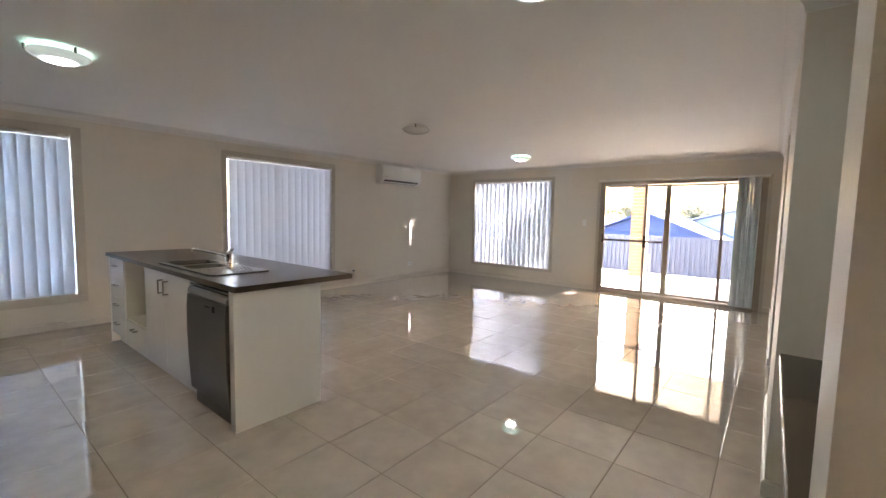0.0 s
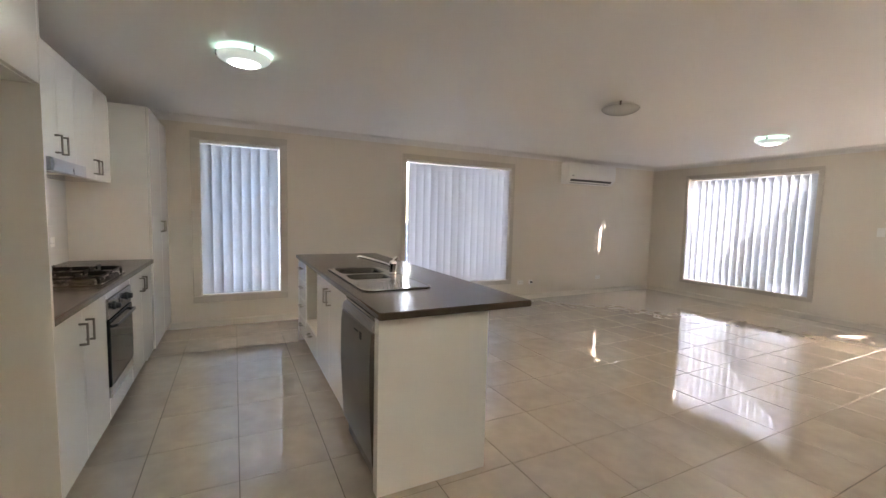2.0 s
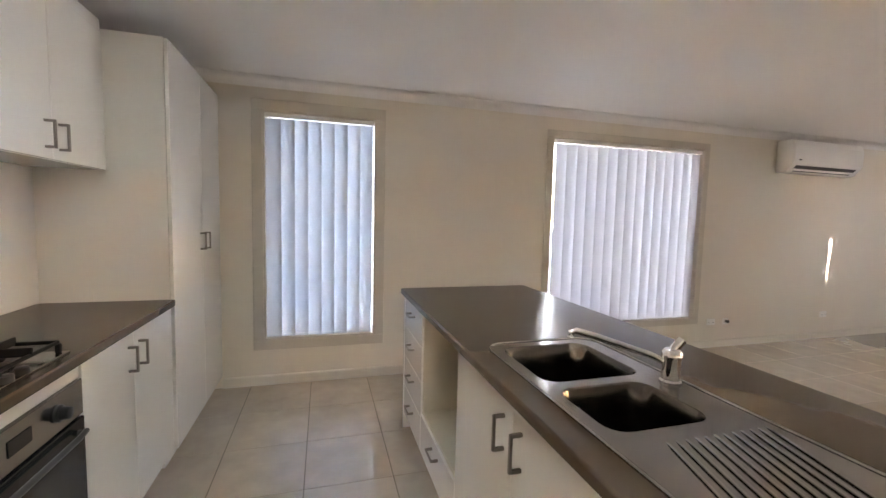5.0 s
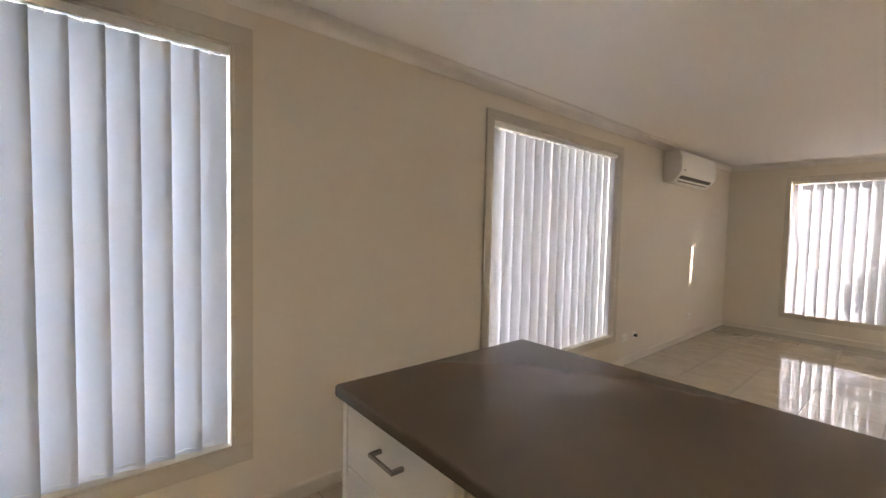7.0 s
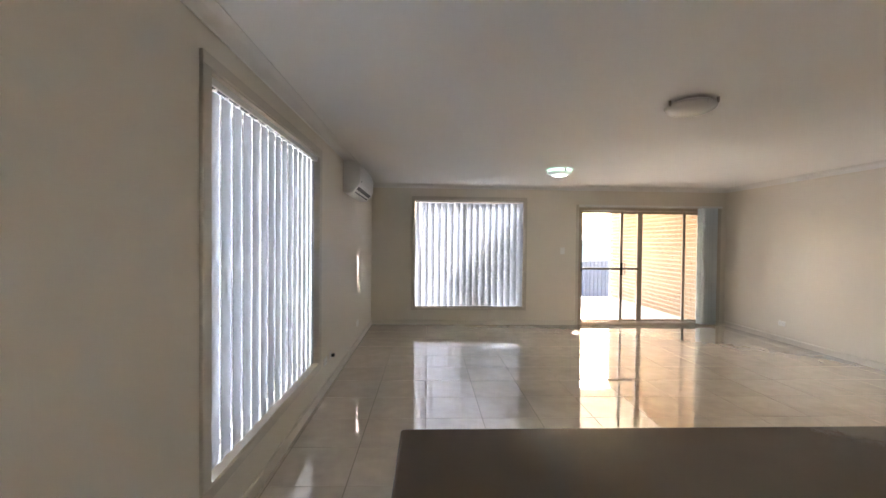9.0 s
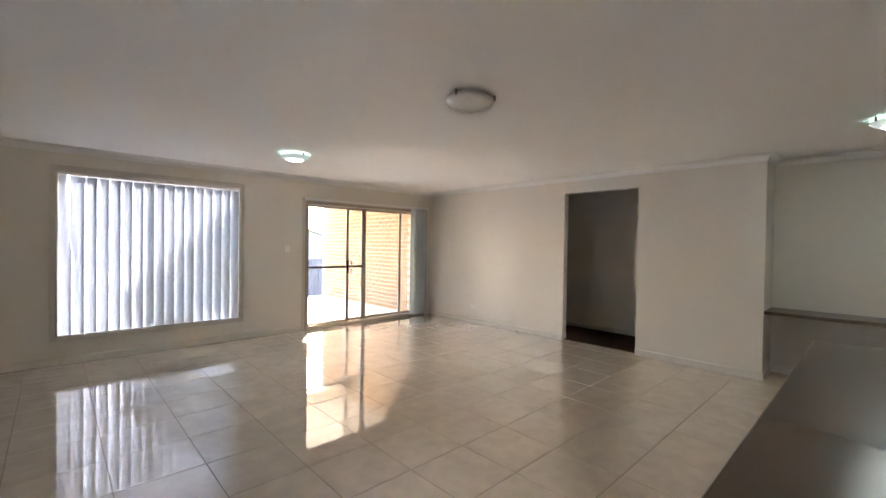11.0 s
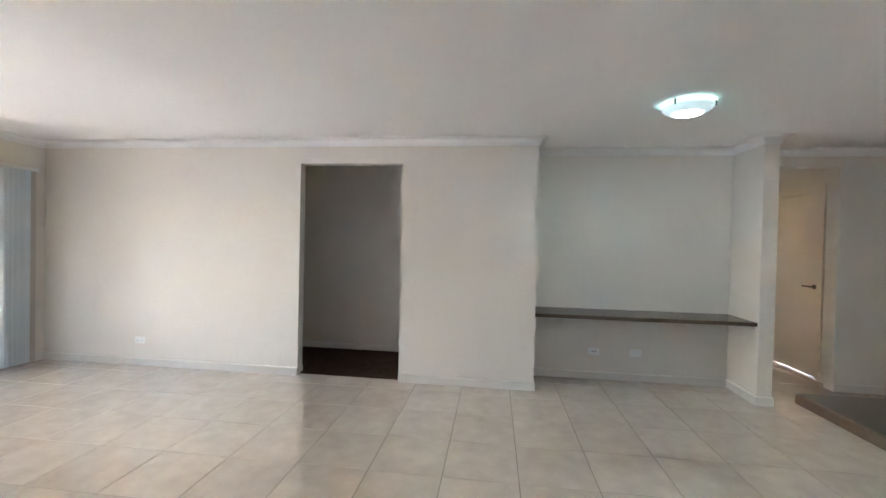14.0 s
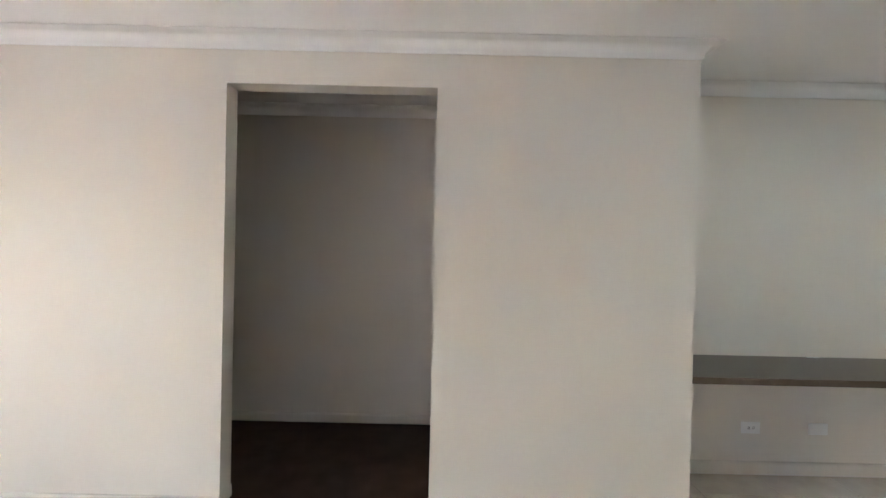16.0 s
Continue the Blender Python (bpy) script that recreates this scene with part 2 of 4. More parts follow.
def tube(bm, points, r, segs=10):
    """A round bar along points."""
    pts = [Vector(p) for p in points]
    rings = []
    for i, p in enumerate(pts):
        d = (pts[min(i + 1, len(pts) - 1)] - pts[max(i - 1, 0)]).normalized()
        side = d.cross(Vector((0, 0, 1)))
        side = side.normalized() if side.length > 0.05 else d.cross(Vector((0, 1, 0))).normalized()
        up = side.cross(d).normalized()
        rings.append([bm.verts.new(p + r * (math.cos(2 * math.pi * k / segs) * side + math.sin(2 * math.pi * k / segs) * up)) for k in range(segs)])
    for a, b in zip(rings, rings[1:]):
        for i in range(segs):
            bm.faces.new((a[i], a[(i + 1) % segs], b[(i + 1) % segs], b[i]))
    bm.faces.new(rings[0][::-1])
    bm.faces.new(rings[-1])
    bmesh.ops.recalc_face_normals(bm, faces=bm.faces)
    return bm


def mesh_of(name, bm, material, smooth=False):
    me = bpy.data.meshes.new(name)
    bm.to_mesh(me)
    bm.free()
    me.materials.append(material)
    if smooth:
        for p in me.polygons:
            p.use_smooth = True
        me.set_sharp_from_angle(angle=radians(38))
    return me


def thing(name, at, label, category, group="", kind=""):
    """An Empty at a thing's base, that parents its parts."""
    e = new(name)
    e.empty_display_size = 0.1
    e.location = at
    ORIGIN[e] = Vector(at)
    return tagged(e, label, category, group, kind)


def part(name, bm, material, parent, label="", smooth=False):
    """A bmesh in world places as one mesh object under parent."""
    o = ORIGIN[parent]
    bmesh.ops.translate(bm, verts=bm.verts, vec=-o)
    ob = new(name, mesh_of(name, bm, material, smooth))
    ob.parent = parent
    ORIGIN[ob] = o
    return tagged(ob, label) if label else ob


def single(name, bm, material, label, category="", group="", kind="", smooth=False, base=None):
    """A thing of one mesh, with its origin at base."""
    o = Vector(base) if base else Vector((0, 0, 0))
    bmesh.ops.translate(bm, verts=bm.verts, vec=-o)
    ob = new(name, mesh_of(name, bm, material, smooth))
    ob.location = o
    ORIGIN[ob] = o
    return tagged(ob, label, category, group, kind)


def sweep(bm, points, profile, closed=False):
    """Sweeps a profile of (inward, height) along a plan line whose room lies to its left, mitred at the corners."""
    n = len(points)
    rows = []
    for i in range(n):
        p = Vector(points[i])
        dirs = []
        if closed or i > 0:
            dirs.append((p - Vector(points[i - 1])).normalized())
        if closed or i < n - 1:
            dirs.append((Vector(points[(i + 1) % n]) - p).normalized())
        normals = [Vector((-d.y, d.x)) for d in dirs]
        if len(normals) == 2:
            m = normals[0] + normals[1]
            m = m / max(m.dot(normals[0]), 0.2)
        else:
            m = normals[0]
        rows.append([bm.verts.new((p.x + m.x * a, p.y + m.y * a, h)) for a, h in profile])
    q = len(profile)
    for i in range(n if closed else n - 1):
        a, b = rows[i], rows[(i + 1) % n]
        for j in range(q):
            bm.faces.new((a[j], b[j], b[(j + 1) % q], a[(j + 1) % q]))
    if not closed:
        bm.faces.new(rows[0])
        bm.faces.new(rows[-1][::-1])
    bmesh.ops.recalc_face_normals(bm, faces=bm.faces)
    return bm


# ---- plan ----
XW, XE, YN, YK = -5.20, 1.01, 7.895, -0.76      # west, east, north walls and the wall behind the kitchen
CEIL = 2.41
W1 = (0.125, 0.990, 0.37, 2.172)     # along y
W2 = (2.640, 4.460, 0.34, 2.162)
W3 = (-4.470, -2.580, 0.30, 2.15)   # along x
SD = (-1.620, 0.860, 0.0, 2.045)
OPEN = (3.850, 4.910, 0.0, 2.17)
HALL = (-0.450, 0.440, 0.0, 2.235)


def wall(name, axis, face, back, a0, a1, openings, material, label, z0=0.0, z1=CEIL):
    """A wall from face to back, running from a0 to a1 along the other axis, with openings through it."""
    bm = bmesh.new()
    lo, hi = min(face, back), max(face, back)

    def put(s0, s1, h0, h1):
        if s1 - s0 > 1e-4 and h1 - h0 > 1e-4:
            if axis == "x":
                box(bm, lo, hi, s0, s1, h0, h1)
            else:
                box(bm, s0, s1, lo, hi, h0, h1)
    at = a0
    for o0, o1, h0, h1 in sorted(openings):
        put(at, o0, z0, z1)
        put(o0, o1, z0, h0)
        put(o0, o1, h1, z1)
        at = o1
    put(at, a1, z0, z1)
    bmesh.ops.remove_doubles(bm, verts=bm.verts, dist=1e-5)
    return single(name, bm, material, label, "wall", kind="structure")


wall("wall_west", "x", XW, XW - 0.25, YK - 0.11, YN + 0.25, [W1, W2], M_WALL, "beige painted wall with two blind-covered windows")
WALL_N = wall("wall_north", "y", YN, YN + 0.25, XW, 1.26, [W3, SD], M_WALL, "beige painted wall with window and sliding glass door")
wall("wall_east", "x", XE, XE + 0.11, 2.53, YN, [OPEN], M_WALL, "pale beige painted wall with an open doorway")
wall("wall_niche_return", "y", 2.53, 2.64, XE + 0.11, 1.60, [], M_WALL, "beige painted return wall of the study niche")
wall("wall_niche_back", "x", 1.49, 1.60, 0.565, 2.53, [], M_WALL, "beige painted back wall of the study niche")
wall("wall_niche_stub", "y", 0.44, 0.565, XE, 1.66, [], M_WALL, "beige painted stub wall beside the study niche")
wall("wall_hall", "x", 1.55, 1.66, -2.0, 0.44, [HALL], M_WALL, "beige painted wall with an opening to the hall")
wall("wall_hall_south", "y", -0.57, -0.68, 1.66, 2.85, [(1.93, 2.67, 0.0, 2.06)], M_WALL, "beige painted hall wall with a closed door")
wall("wall_hall_north", "y", 0.44, 0.55, 1.66, 2.85, [], M_WALL, "beige painted hall wall")
wall("wall_hall_end", "x", 2.85, 2.96, -0.57, 0.44, [(-0.45, 0.34, 0.0, 2.06)], M_WALL, "beige painted hall end wall with a doorway")
wall("wall_bedroom_north", "y", 1.6, 1.71, 2.96, 6.0, [], M_WALL, "beige painted bedroom wall")
wall("wall_bedroom_south", "y", -1.6, -1.71, 2.96, 6.0, [], M_WALL, "beige painted bedroom wall")
wall("wall_bedroom_end", "x", 6.0, 6.25, -1.71, 1.71, [(-1.5, -0.1, 0.8, 2.1)], M_WALL, "beige painted bedroom wall with a bright window")
wall("wall_bedroom_west_1", "x", 2.85, 2.96, 0.55, 1.71, [], M_WALL, "beige painted bedroom wall")
wall("wall_bedroom_west_2", "x", 2.85, 2.96, -1.71, -0.68, [], M_WALL, "beige painted bedroom wall")
wall("wall_passage_back", "x", 2.07, 2.18, 2.64, 6.7, [], M_WALL, "unlit beige wall inside the dark passage")
wall("wall_passage_north", "y", 6.59, 6.70, XE + 0.11, 2.07, [], M_WALL, "beige painted passage end wall")
wall("wall_passage_south", "y", 2.64, 2.75, 1.60, 2.07, [], M_WALL, "beige painted passage end wall")
wall("wall_kitchen", "y", YK, YK - 0.11, XW, -0.75, [], M_WALL, "beige painted wall behind the kitchen units")
wall("wall_fridge_end", "x", -0.65, -0.75, -2.0, -0.12, [], M_WALL, "beige painted end wall of the fridge recess")
wall("wall_south", "y", -2.0, -2.11, -0.75, 1.66, [], M_WALL, "beige painted wall behind the entry")

bm = boxed(XW - 0.25, 6.25, -2.11, YN + 0.25, CEIL, CEIL + 0.12)
single("ceiling", bm, M_CEIL, "flat white painted plasterboard ceiling", "ceiling", kind="structure")

# cove cornice round the rooms
COVE = [(0, CEIL - 0.072), (0.006, CEIL - 0.072), (0.009, CEIL - 0.064)] + [(0.009 + 0.062 * (1 - math.cos(a)), CEIL - 0.064 + 0.058 * math.sin(a)) for a in np.linspace(0.15, math.pi / 2, 7)] + [(0.078, CEIL - 0.005), (0.078, CEIL), (0, CEIL)]
ROOM = [(1.55, -2.0), (1.55, 0.44), (XE, 0.44), (XE, 0.565), (1.49, 0.565), (1.49, 2.53), (XE, 2.53), (XE, YN), (XW, YN), (XW, YK), (-0.75, YK), (-0.75, -0.12), (-0.65, -0.12), (-0.65, -2.0)]
single("cornice", sweep(bmesh.new(), ROOM, COVE, True), M_CORNICE, "white cove cornice between walls and ceiling", "cornice", kind="structure", smooth=True)
PASSAGE = [(2.07, 2.75), (2.07, 6.59), (XE + 0.11, 6.59), (XE + 0.11, 2.75)]
single("cornice_passage", sweep(bmesh.new(), PASSAGE, COVE, True), M_CORNICE, "white cove cornice in the dark passage", "cornice", kind="structure", smooth=True)

# skirting boards, broken at the openings
SKIRT = [(0, 0), (0.014, 0), (0.014, 0.068), (0.008, 0.078), (0, 0.08)]
for i, line in enumerate([
        [(1.55, -2.0), (1.55, HALL[0])],
        [(1.49, 0.44), (XE, 0.44), (XE, 0.565), (1.49, 0.565), (1.49, 2.53), (XE, 2.53), (XE, OPEN[0])],
        [(XE, OPEN[1]), (XE, YN), (SD[1] + 0.05, YN)],
        [(SD[0] - 0.05, YN), (XW, YN), (XW, -0.18)],
        [(2.07, 2.75), (2.07, 6.59), (XE + 0.11, 6.59), (XE + 0.11, OPEN[1])],
        [(1.66, -0.57), (1.87, -0.57)], [(2.73, -0.57), (2.85, -0.57)],
        [(2.85, 0.44), (1.66, 0.44)]]):
    single("baseboard_%d" % (i + 1), sweep(bmesh.new(), line, SKIRT), M_SKIRT, "beige painted skirting board along the wall", "baseboard", kind="structure")


# ---- windows ----
def across(axis, u, d, z):
    """A place on a wall: u along it, d out of the room from its face, z up."""
    return (XW - d, u, z) if axis == "x" else (u, YN + d, z)


def wall_box(bm, axis, u0, u1, d0, d1, z0, z1, bevel=0.0):
    a, b = across(axis, u0, d0, z0), across(axis, u1, d1, z1)
    return box(bm, min(a[0], b[0]), max(a[0], b[0]), min(a[1], b[1]), max(a[1], b[1]), z0, z1, bevel)


def window(number, axis, o, arch, mullions):
    u0, u1, z0, z1 = o
    w = thing("window_%d" % number, across(axis, (u0 + u1) / 2, 0, z0), "aluminium window with beige painted timber surround", "window", kind="structure")
    for a, b, c, d in ((u0 - arch, u1 + arch, z1, z1 + arch), (u0 - arch, u1 + arch, z0 - arch, z0), (u0 - arch, u0, z0, z1), (u1, u1 + arch, z0, z1)):
        part("architrave", wall_box(bmesh.new(), axis, a, b, -0.018, 0.0, c, d, 0.004), M_TRIMSHADED, w)
    for a, b, c, d in ((u0, u1, z1 - 0.012, z1), (u0, u1, z0, z0 + 0.012), (u0, u0 + 0.012, z0 + 0.012, z1 - 0.012), (u1 - 0.012, u1, z0 + 0.012, z1 - 0.012)):
        part("reveal_lining", wall_box(bmesh.new(), axis, a, b, -0.016, 0.12, c, d), M_TRIMSHADED, w)
    f = 0.04
    for a, b, c, d in ((u0, u1, z1 - f, z1), (u0, u1, z0, z0 + f), (u0, u0 + f, z0 + f, z1 - f), (u1 - f, u1, z0 + f, z1 - f)):
        part("window_frame", wall_box(bmesh.new(), axis, a, b, 0.125, 0.185, c, d, 0.003), M_ALU, w)
    for u in mullions:
        part("mullion", wall_box(bmesh.new(), axis, u - 0.025, u + 0.025, 0.13, 0.18, z0 + f, z1 - f, 0.003), M_ALU, w)
    cuts = [u0 + f] + [m for m in mullions] + [u1 - f]
    for a, b in zip(cuts, cuts[1:]):
        p = part("pane", wall_box(bmesh.new(), axis, a, b, 0.152, 0.158, z0 + f, z1 - f), M_GLASS, w)
        p.visible_shadow = False
    return w


window(1, "x", W1, 0.08, [])
window(2, "x", W2, 0.06, [3.55])
window(3, "y", W3, 0.05, [-3.525])


def slat_mesh(width, height, material, twist=0.0, reach=0.85):
    """One hanging slat, slightly cupped; twist turns its top, easing out down to reach."""
    bm = bmesh.new()
    cols, t = 6, 0.0012
    levels = [0.0, -height] if not twist else [0.0] + [-reach * k / 10 for k in range(1, 11)] + [-height]
    front, back = [], []
    for i in range(cols + 1):
        s = i / cols - 0.5
        y = 0.010 * (4 * s * s - 1) * -1
        for out, dy in ((front, 0.0), (back, t)):
            column = []
            for z in levels:
                turn = radians(twist) * max(0.0, 1 + z / reach) ** 0.35
                x0, y0 = s * width, y + dy
                column.append(bm.verts.new((x0 * math.cos(turn) - y0 * math.sin(turn), x0 * math.sin(turn) + y0 * math.cos(turn), z)))
            out.append(column)
    last = len(levels) - 1
    for i in range(cols):
        for k in range(last):
            bm.faces.new((front[i][k], front[i + 1][k], front[i + 1][k + 1], front[i][k + 1]))
            bm.faces.new((back[i + 1][k], back[i][k], back[i][k + 1], back[i + 1][k + 1]))
        bm.faces.new((front[i][0], back[i][0], back[i + 1][0], front[i + 1][0]))
        bm.faces.new((front[i][last], front[i + 1][last], back[i + 1][last], back[i][last]))
    for i in (0, cols):
        for k in range(last):
            bm.faces.new((front[i][k], front[i][k + 1], back[i][k + 1], back[i][k]))
    bmesh.ops.recalc_face_normals(bm, faces=bm.faces)
    return mesh_of("slat", bm, material, True)


def vertical_blind(axis, u0, u1, z0, z1, d, angle, places, material, label, group, twist=0.0):
    """A vertical blind: head rail, slats on hangers and the bead chain that links their feet."""
    b = thing("vertical_blind", across(axis, (u0 + u1) / 2, d, z0), label, "blind", group)
    rail = part("head_rail", wall_box(bmesh.new(), axis, u0, u1, d - 0.02, d + 0.02, z1 - 0.035, z1, 0.003), M_PLASTIC, b, "white aluminium head rail")
    part("track_slot", wall_box(bmesh.new(), axis, u0 + 0.01, u1 - 0.01, d - 0.009, d + 0.009, z1 - 0.0362, z1 - 0.0345), M_DARKPLASTIC, rail, "dark carrier slot")
    for u in (u0 + 0.012, u1 - 0.012):
        part("end_cap", wall_box(bmesh.new(), axis, u - 0.014, u + 0.014, d - 0.023, d + 0.023, z1 - 0.038, z1 - 0.001, 0.003), M_PLASTIC, rail)
    me = slat_mesh(0.127, z1 - 0.044 - z0, material)
    base = 90 if axis == "x" else 180
    for u in places:
        first = twist and u == min(places)
        s = new("slat", slat_mesh(0.127, z1 - 0.044 - z0, material, twist) if first else me)
        s.parent = b
        p = Vector(across(axis, u, d, z1 - 0.040)) - ORIGIN[b]
        s.matrix_basis = pose(p.x, p.y, p.z, 0, 0, base + (-4 if first else angle + random.uniform(-0.7, 0.7)))
        h = new("hanger", HANGER)
        h.parent = b
        h.location = p
    pts = []
    for i in range(len(places) - 1):
        a, c = places[i], places[i + 1]
        for s in (0.0, 0.5):
            pts.append(across(axis, a + (c - a) * s, d, z0 + 0.03 - 0.012 * math.sin(math.pi * s)))
    pts.append(across(axis, places[-1], d, z0 + 0.03))
    part("bead_chain", tube(bmesh.new(), pts, 0.0014, 5), M_PLASTIC, b)
    return b


HANGER = mesh_of("hanger", boxed(-0.012, 0.012, -0.002, 0.002, -0.006, 0.02), M_PLASTIC)


def steps(a, b, pitch):
    n = max(2, round((b - a) / pitch))
    return [a + (b - a) * (i + 0.5) / n for i in range(n)]


vertical_blind("x", W1[0] + 0.015, W1[1] - 0.015, W1[2] + 0.008, W1[3] - 0.013, 0.028, -10, steps(W1[0] + 0.015, W1[1] - 0.03, 0.108), M_BLIND, "closed white fabric vertical blind in the tall window", "window blinds")
vertical_blind("x", W2[0] + 0.015, W2[1] - 0.015, W2[2] + 0.008, W2[3] - 0.013, 0.028, 5, steps(W2[0] + 0.06, W2[1] - 0.012, 0.113), M_BLIND2, "closed white fabric vertical blind in the wide window", "window blinds")
vertical_blind("y", W3[0] + 0.015, W3[1] - 0.015, W3[2] + 0.003, W3[3] - 0.013, 0.028, -10, steps(W3[0] + 0.009, W3[1] - 0.02, 0.112), M_BLIND3, "closed sunlit white vertical blind beside the sliding door", "window blinds", 48)

# ---- sliding door ----
sd = thing("sliding_door", (-0.38, YN, 0), "bronze aluminium glazed sliding door with a dark mid rail", "door", kind="structure")
x0, x1, zt = SD[0], SD[1], SD[3]
for a, b, c, d in ((x0, x1, zt - 0.045, zt), (x0, x1, 0.0, 0.03), (x0, x0 + 0.045, 0.03, zt - 0.045), (x1 - 0.045, x1, 0.03, zt - 0.045)):
    part("door_frame", boxed(a, b, YN + 0.0, YN + 0.13, c, d, bevel=0.003), M_ALU, sd)
for a, b, c, d in ((x0 - 0.05, x1 + 0.05, zt, zt + 0.05), (x0 - 0.05, x0, 0, zt), (x1, x1 + 0.05, 0, zt)):
    part("architrave", boxed(a, b, YN - 0.018, YN - 0.0005, c, d, bevel=0.004), M_TRIMSHADED, sd)
part("track", boxed(x0 + 0.045, x1 - 0.045, YN + 0.03, YN + 0.05, 0.03, 0.042), M_ALU, sd)
for u, w, y, m in ((x0 + 0.065, 0.04, 0.04, M_ALU), (-0.835, 0.045, 0.04, M_ALU), (-0.49, 0.085, 0.075, M_ALU), (0.31, 0.045, 0.075, M_ALU), (x1 - 0.065, 0.04, 0.075, M_ALU)):
    part("stile", boxed(u - w / 2, u + w / 2, YN + y, YN + y + 0.032, 0.04, zt - 0.05, bevel=0.003), m, sd)
part("mid_rail", boxed(x0 + 0.085, -0.8575, YN + 0.044, YN + 0.066, 0.965, 1.0, bevel=0.003), M_RAILDARK, sd, "dark bronze mid rail")
part("mid_rail", boxed(-0.8125, -0.5325, YN + 0.044, YN + 0.066, 0.965, 1.0, bevel=0.003), M_RAILDARK, sd, "dark bronze mid rail")
for a, b, y in ((x0 + 0.085, -0.8575, 0.056), (-0.8125, -0.5325, 0.09), (-0.4475, 0.2875, 0.09), (0.3325, x1 - 0.085, 0.09)):
    p = part("pane", boxed(a, b, YN + y + 0.012, YN + y + 0.017, 0.045, zt - 0.055), M_GLASS, sd)
    p.visible_shadow = False
    part("bottom_rail", boxed(a, b, YN + y, YN + y + 0.03, 0.042, 0.085, bevel=0.003), M_ALU, sd)
    part("top_rail", boxed(a, b, YN + y, YN + y + 0.03, zt - 0.09, zt - 0.05, bevel=0.003), M_ALU, sd)
hb = part("handle", tube(bmesh.new(), [(-0.80, YN + 0.035, 0.88), (-0.80, YN - 0.012, 0.89), (-0.80, YN - 0.02, 0.93), (-0.80, YN - 0.02, 1.03), (-0.80, YN - 0.012, 1.07), (-0.80, YN + 0.035, 1.08)], 0.010), M_DARKPLASTIC, sd, "dark bronze pull handle", True)
part("lock_plate", boxed(-0.855, -0.815, YN + 0.028, YN + 0.041, 0.87, 1.09, bevel=0.004), M_DARKPLASTIC, sd)
part("lock_plate", boxed(x0 + 0.05, x0 + 0.08, YN + 0.026, YN + 0.041, 0.93, 1.09, bevel=0.004), M_DARKPLASTIC, sd)

# the door's blind, drawn aside into a stack
vb = thing("stacked_blind", (0.64, YN - 0.07, 0.02), "pale blue-grey vertical blind stacked beside the sliding door", "blind", "window blinds")
part("head_rail", boxed(x0 - 0.02, x1 + 0.02, YN - 0.09, YN - 0.05, zt + 0.012, zt + 0.045, bevel=0.003), M_PLASTIC, vb, "white aluminium head rail")
me = slat_mesh(0.127, zt - 0.03, M_BLINDDOOR)
for i in range(18):
    s = new("slat", me)
    s.parent = vb
    s.matrix_basis = pose(-0.115 + i * 0.0145, 0.0, zt - 0.012, 0, 0, 90 + random.uniform(-7, 7) + (40 if i == 0 else 0))


# ---- floors under the tiles, carpet ----
FLOOR = single("floor", box(boxed(XW, XE + 0.06, -2.0, YN + 0.03, -0.06, -0.0025), XE + 0.06, 2.85, -2.0, 2.64, -0.06, -0.0025), M_GROUT, "cream polished tile floor with dark grout joints", "floor", kind="structure")
single("floor_bedroom", boxed(2.85, 6.0, -1.6, 1.6, -0.06, 0.0), M_CARPET, "brown carpet floor of the bedroom", "floor", kind="structure")
single("floor_passage", boxed(XE + 0.06, 2.07, 2.64, 6.59, -0.002, 0.012), M_CARPET, "dark brown carpet in the unlit passage", "floor", kind="structure")


# ---- kitchen parts ----
def bar_handle(parent, x, y, z, length, upright, out=-1):
    """A square bow handle standing out from a front that faces along y."""
    bm = bmesh.new()
    r = 0.005
    o = out * 0.028
    if upright:
        box(bm, x - r, x + r, min(y + o, y + o + out * 0.009), max(y + o, y + o + out * 0.009), z - length / 2, z + length / 2, 0.0015, 1)
        for s in (-1, 1):
            box(bm, x - r, x + r, min(y, y + o), max(y, y + o), z + s * (length / 2 - r) - r, z + s * (length / 2 - r) + r)
    else:
        box(bm, x - length / 2, x + length / 2, min(y + o, y + o + out * 0.009), max(y + o, y + o + out * 0.009), z - r, z + r, 0.0015, 1)
        for s in (-1, 1):
            box(bm, x + s * (length / 2 - r) - r, x + s * (length / 2 - r) + r, min(y, y + o), max(y, y + o), z - r, z + r)
    return part("handle", bm, M_NICKEL, parent, "satin nickel bow handle")


def cabinet(name, x0, x1, yb, yf, z0, z1, fronts, label, category, group, out=1, kick=0.0):
    """A cabinet unit with its body, fronts and handles. fronts: (x0, x1, z0, z1, handle x, handle z, upright)."""
    c = thing(name, ((x0 + x1) / 2, (yb + yf) / 2, z0), label, category, group)
    t = 0.018
    yi = yf - out * (t + 0.002)
    part("body", boxed(x0 + 0.0005, x1 - 0.0005, min(yb, yi), max(yb, yi), z0 + kick, z1, bevel=0.001, segs=1), M_WHITE, c)
    if kick:
        part("kickboard", boxed(x0 + 0.001, x1 - 0.001, min(yb, yi - out * 0.045), max(yb, yi - out * 0.045), z0, z0 + kick), M_WHITE, c)
    for a, b, d, e, hx, hz, up in fronts:
        f = part("drawer_front" if not up and up is not None else "door", boxed(a + 0.0015, b - 0.0015, min(yf, yf - out * t), max(yf, yf - out * t), d + 0.0015, e - 0.0015, bevel=0.0018), M_WHITE, c)
        if hx is not None:
            bar_handle(f, hx, yf, hz, 0.11, up, out)
    return c


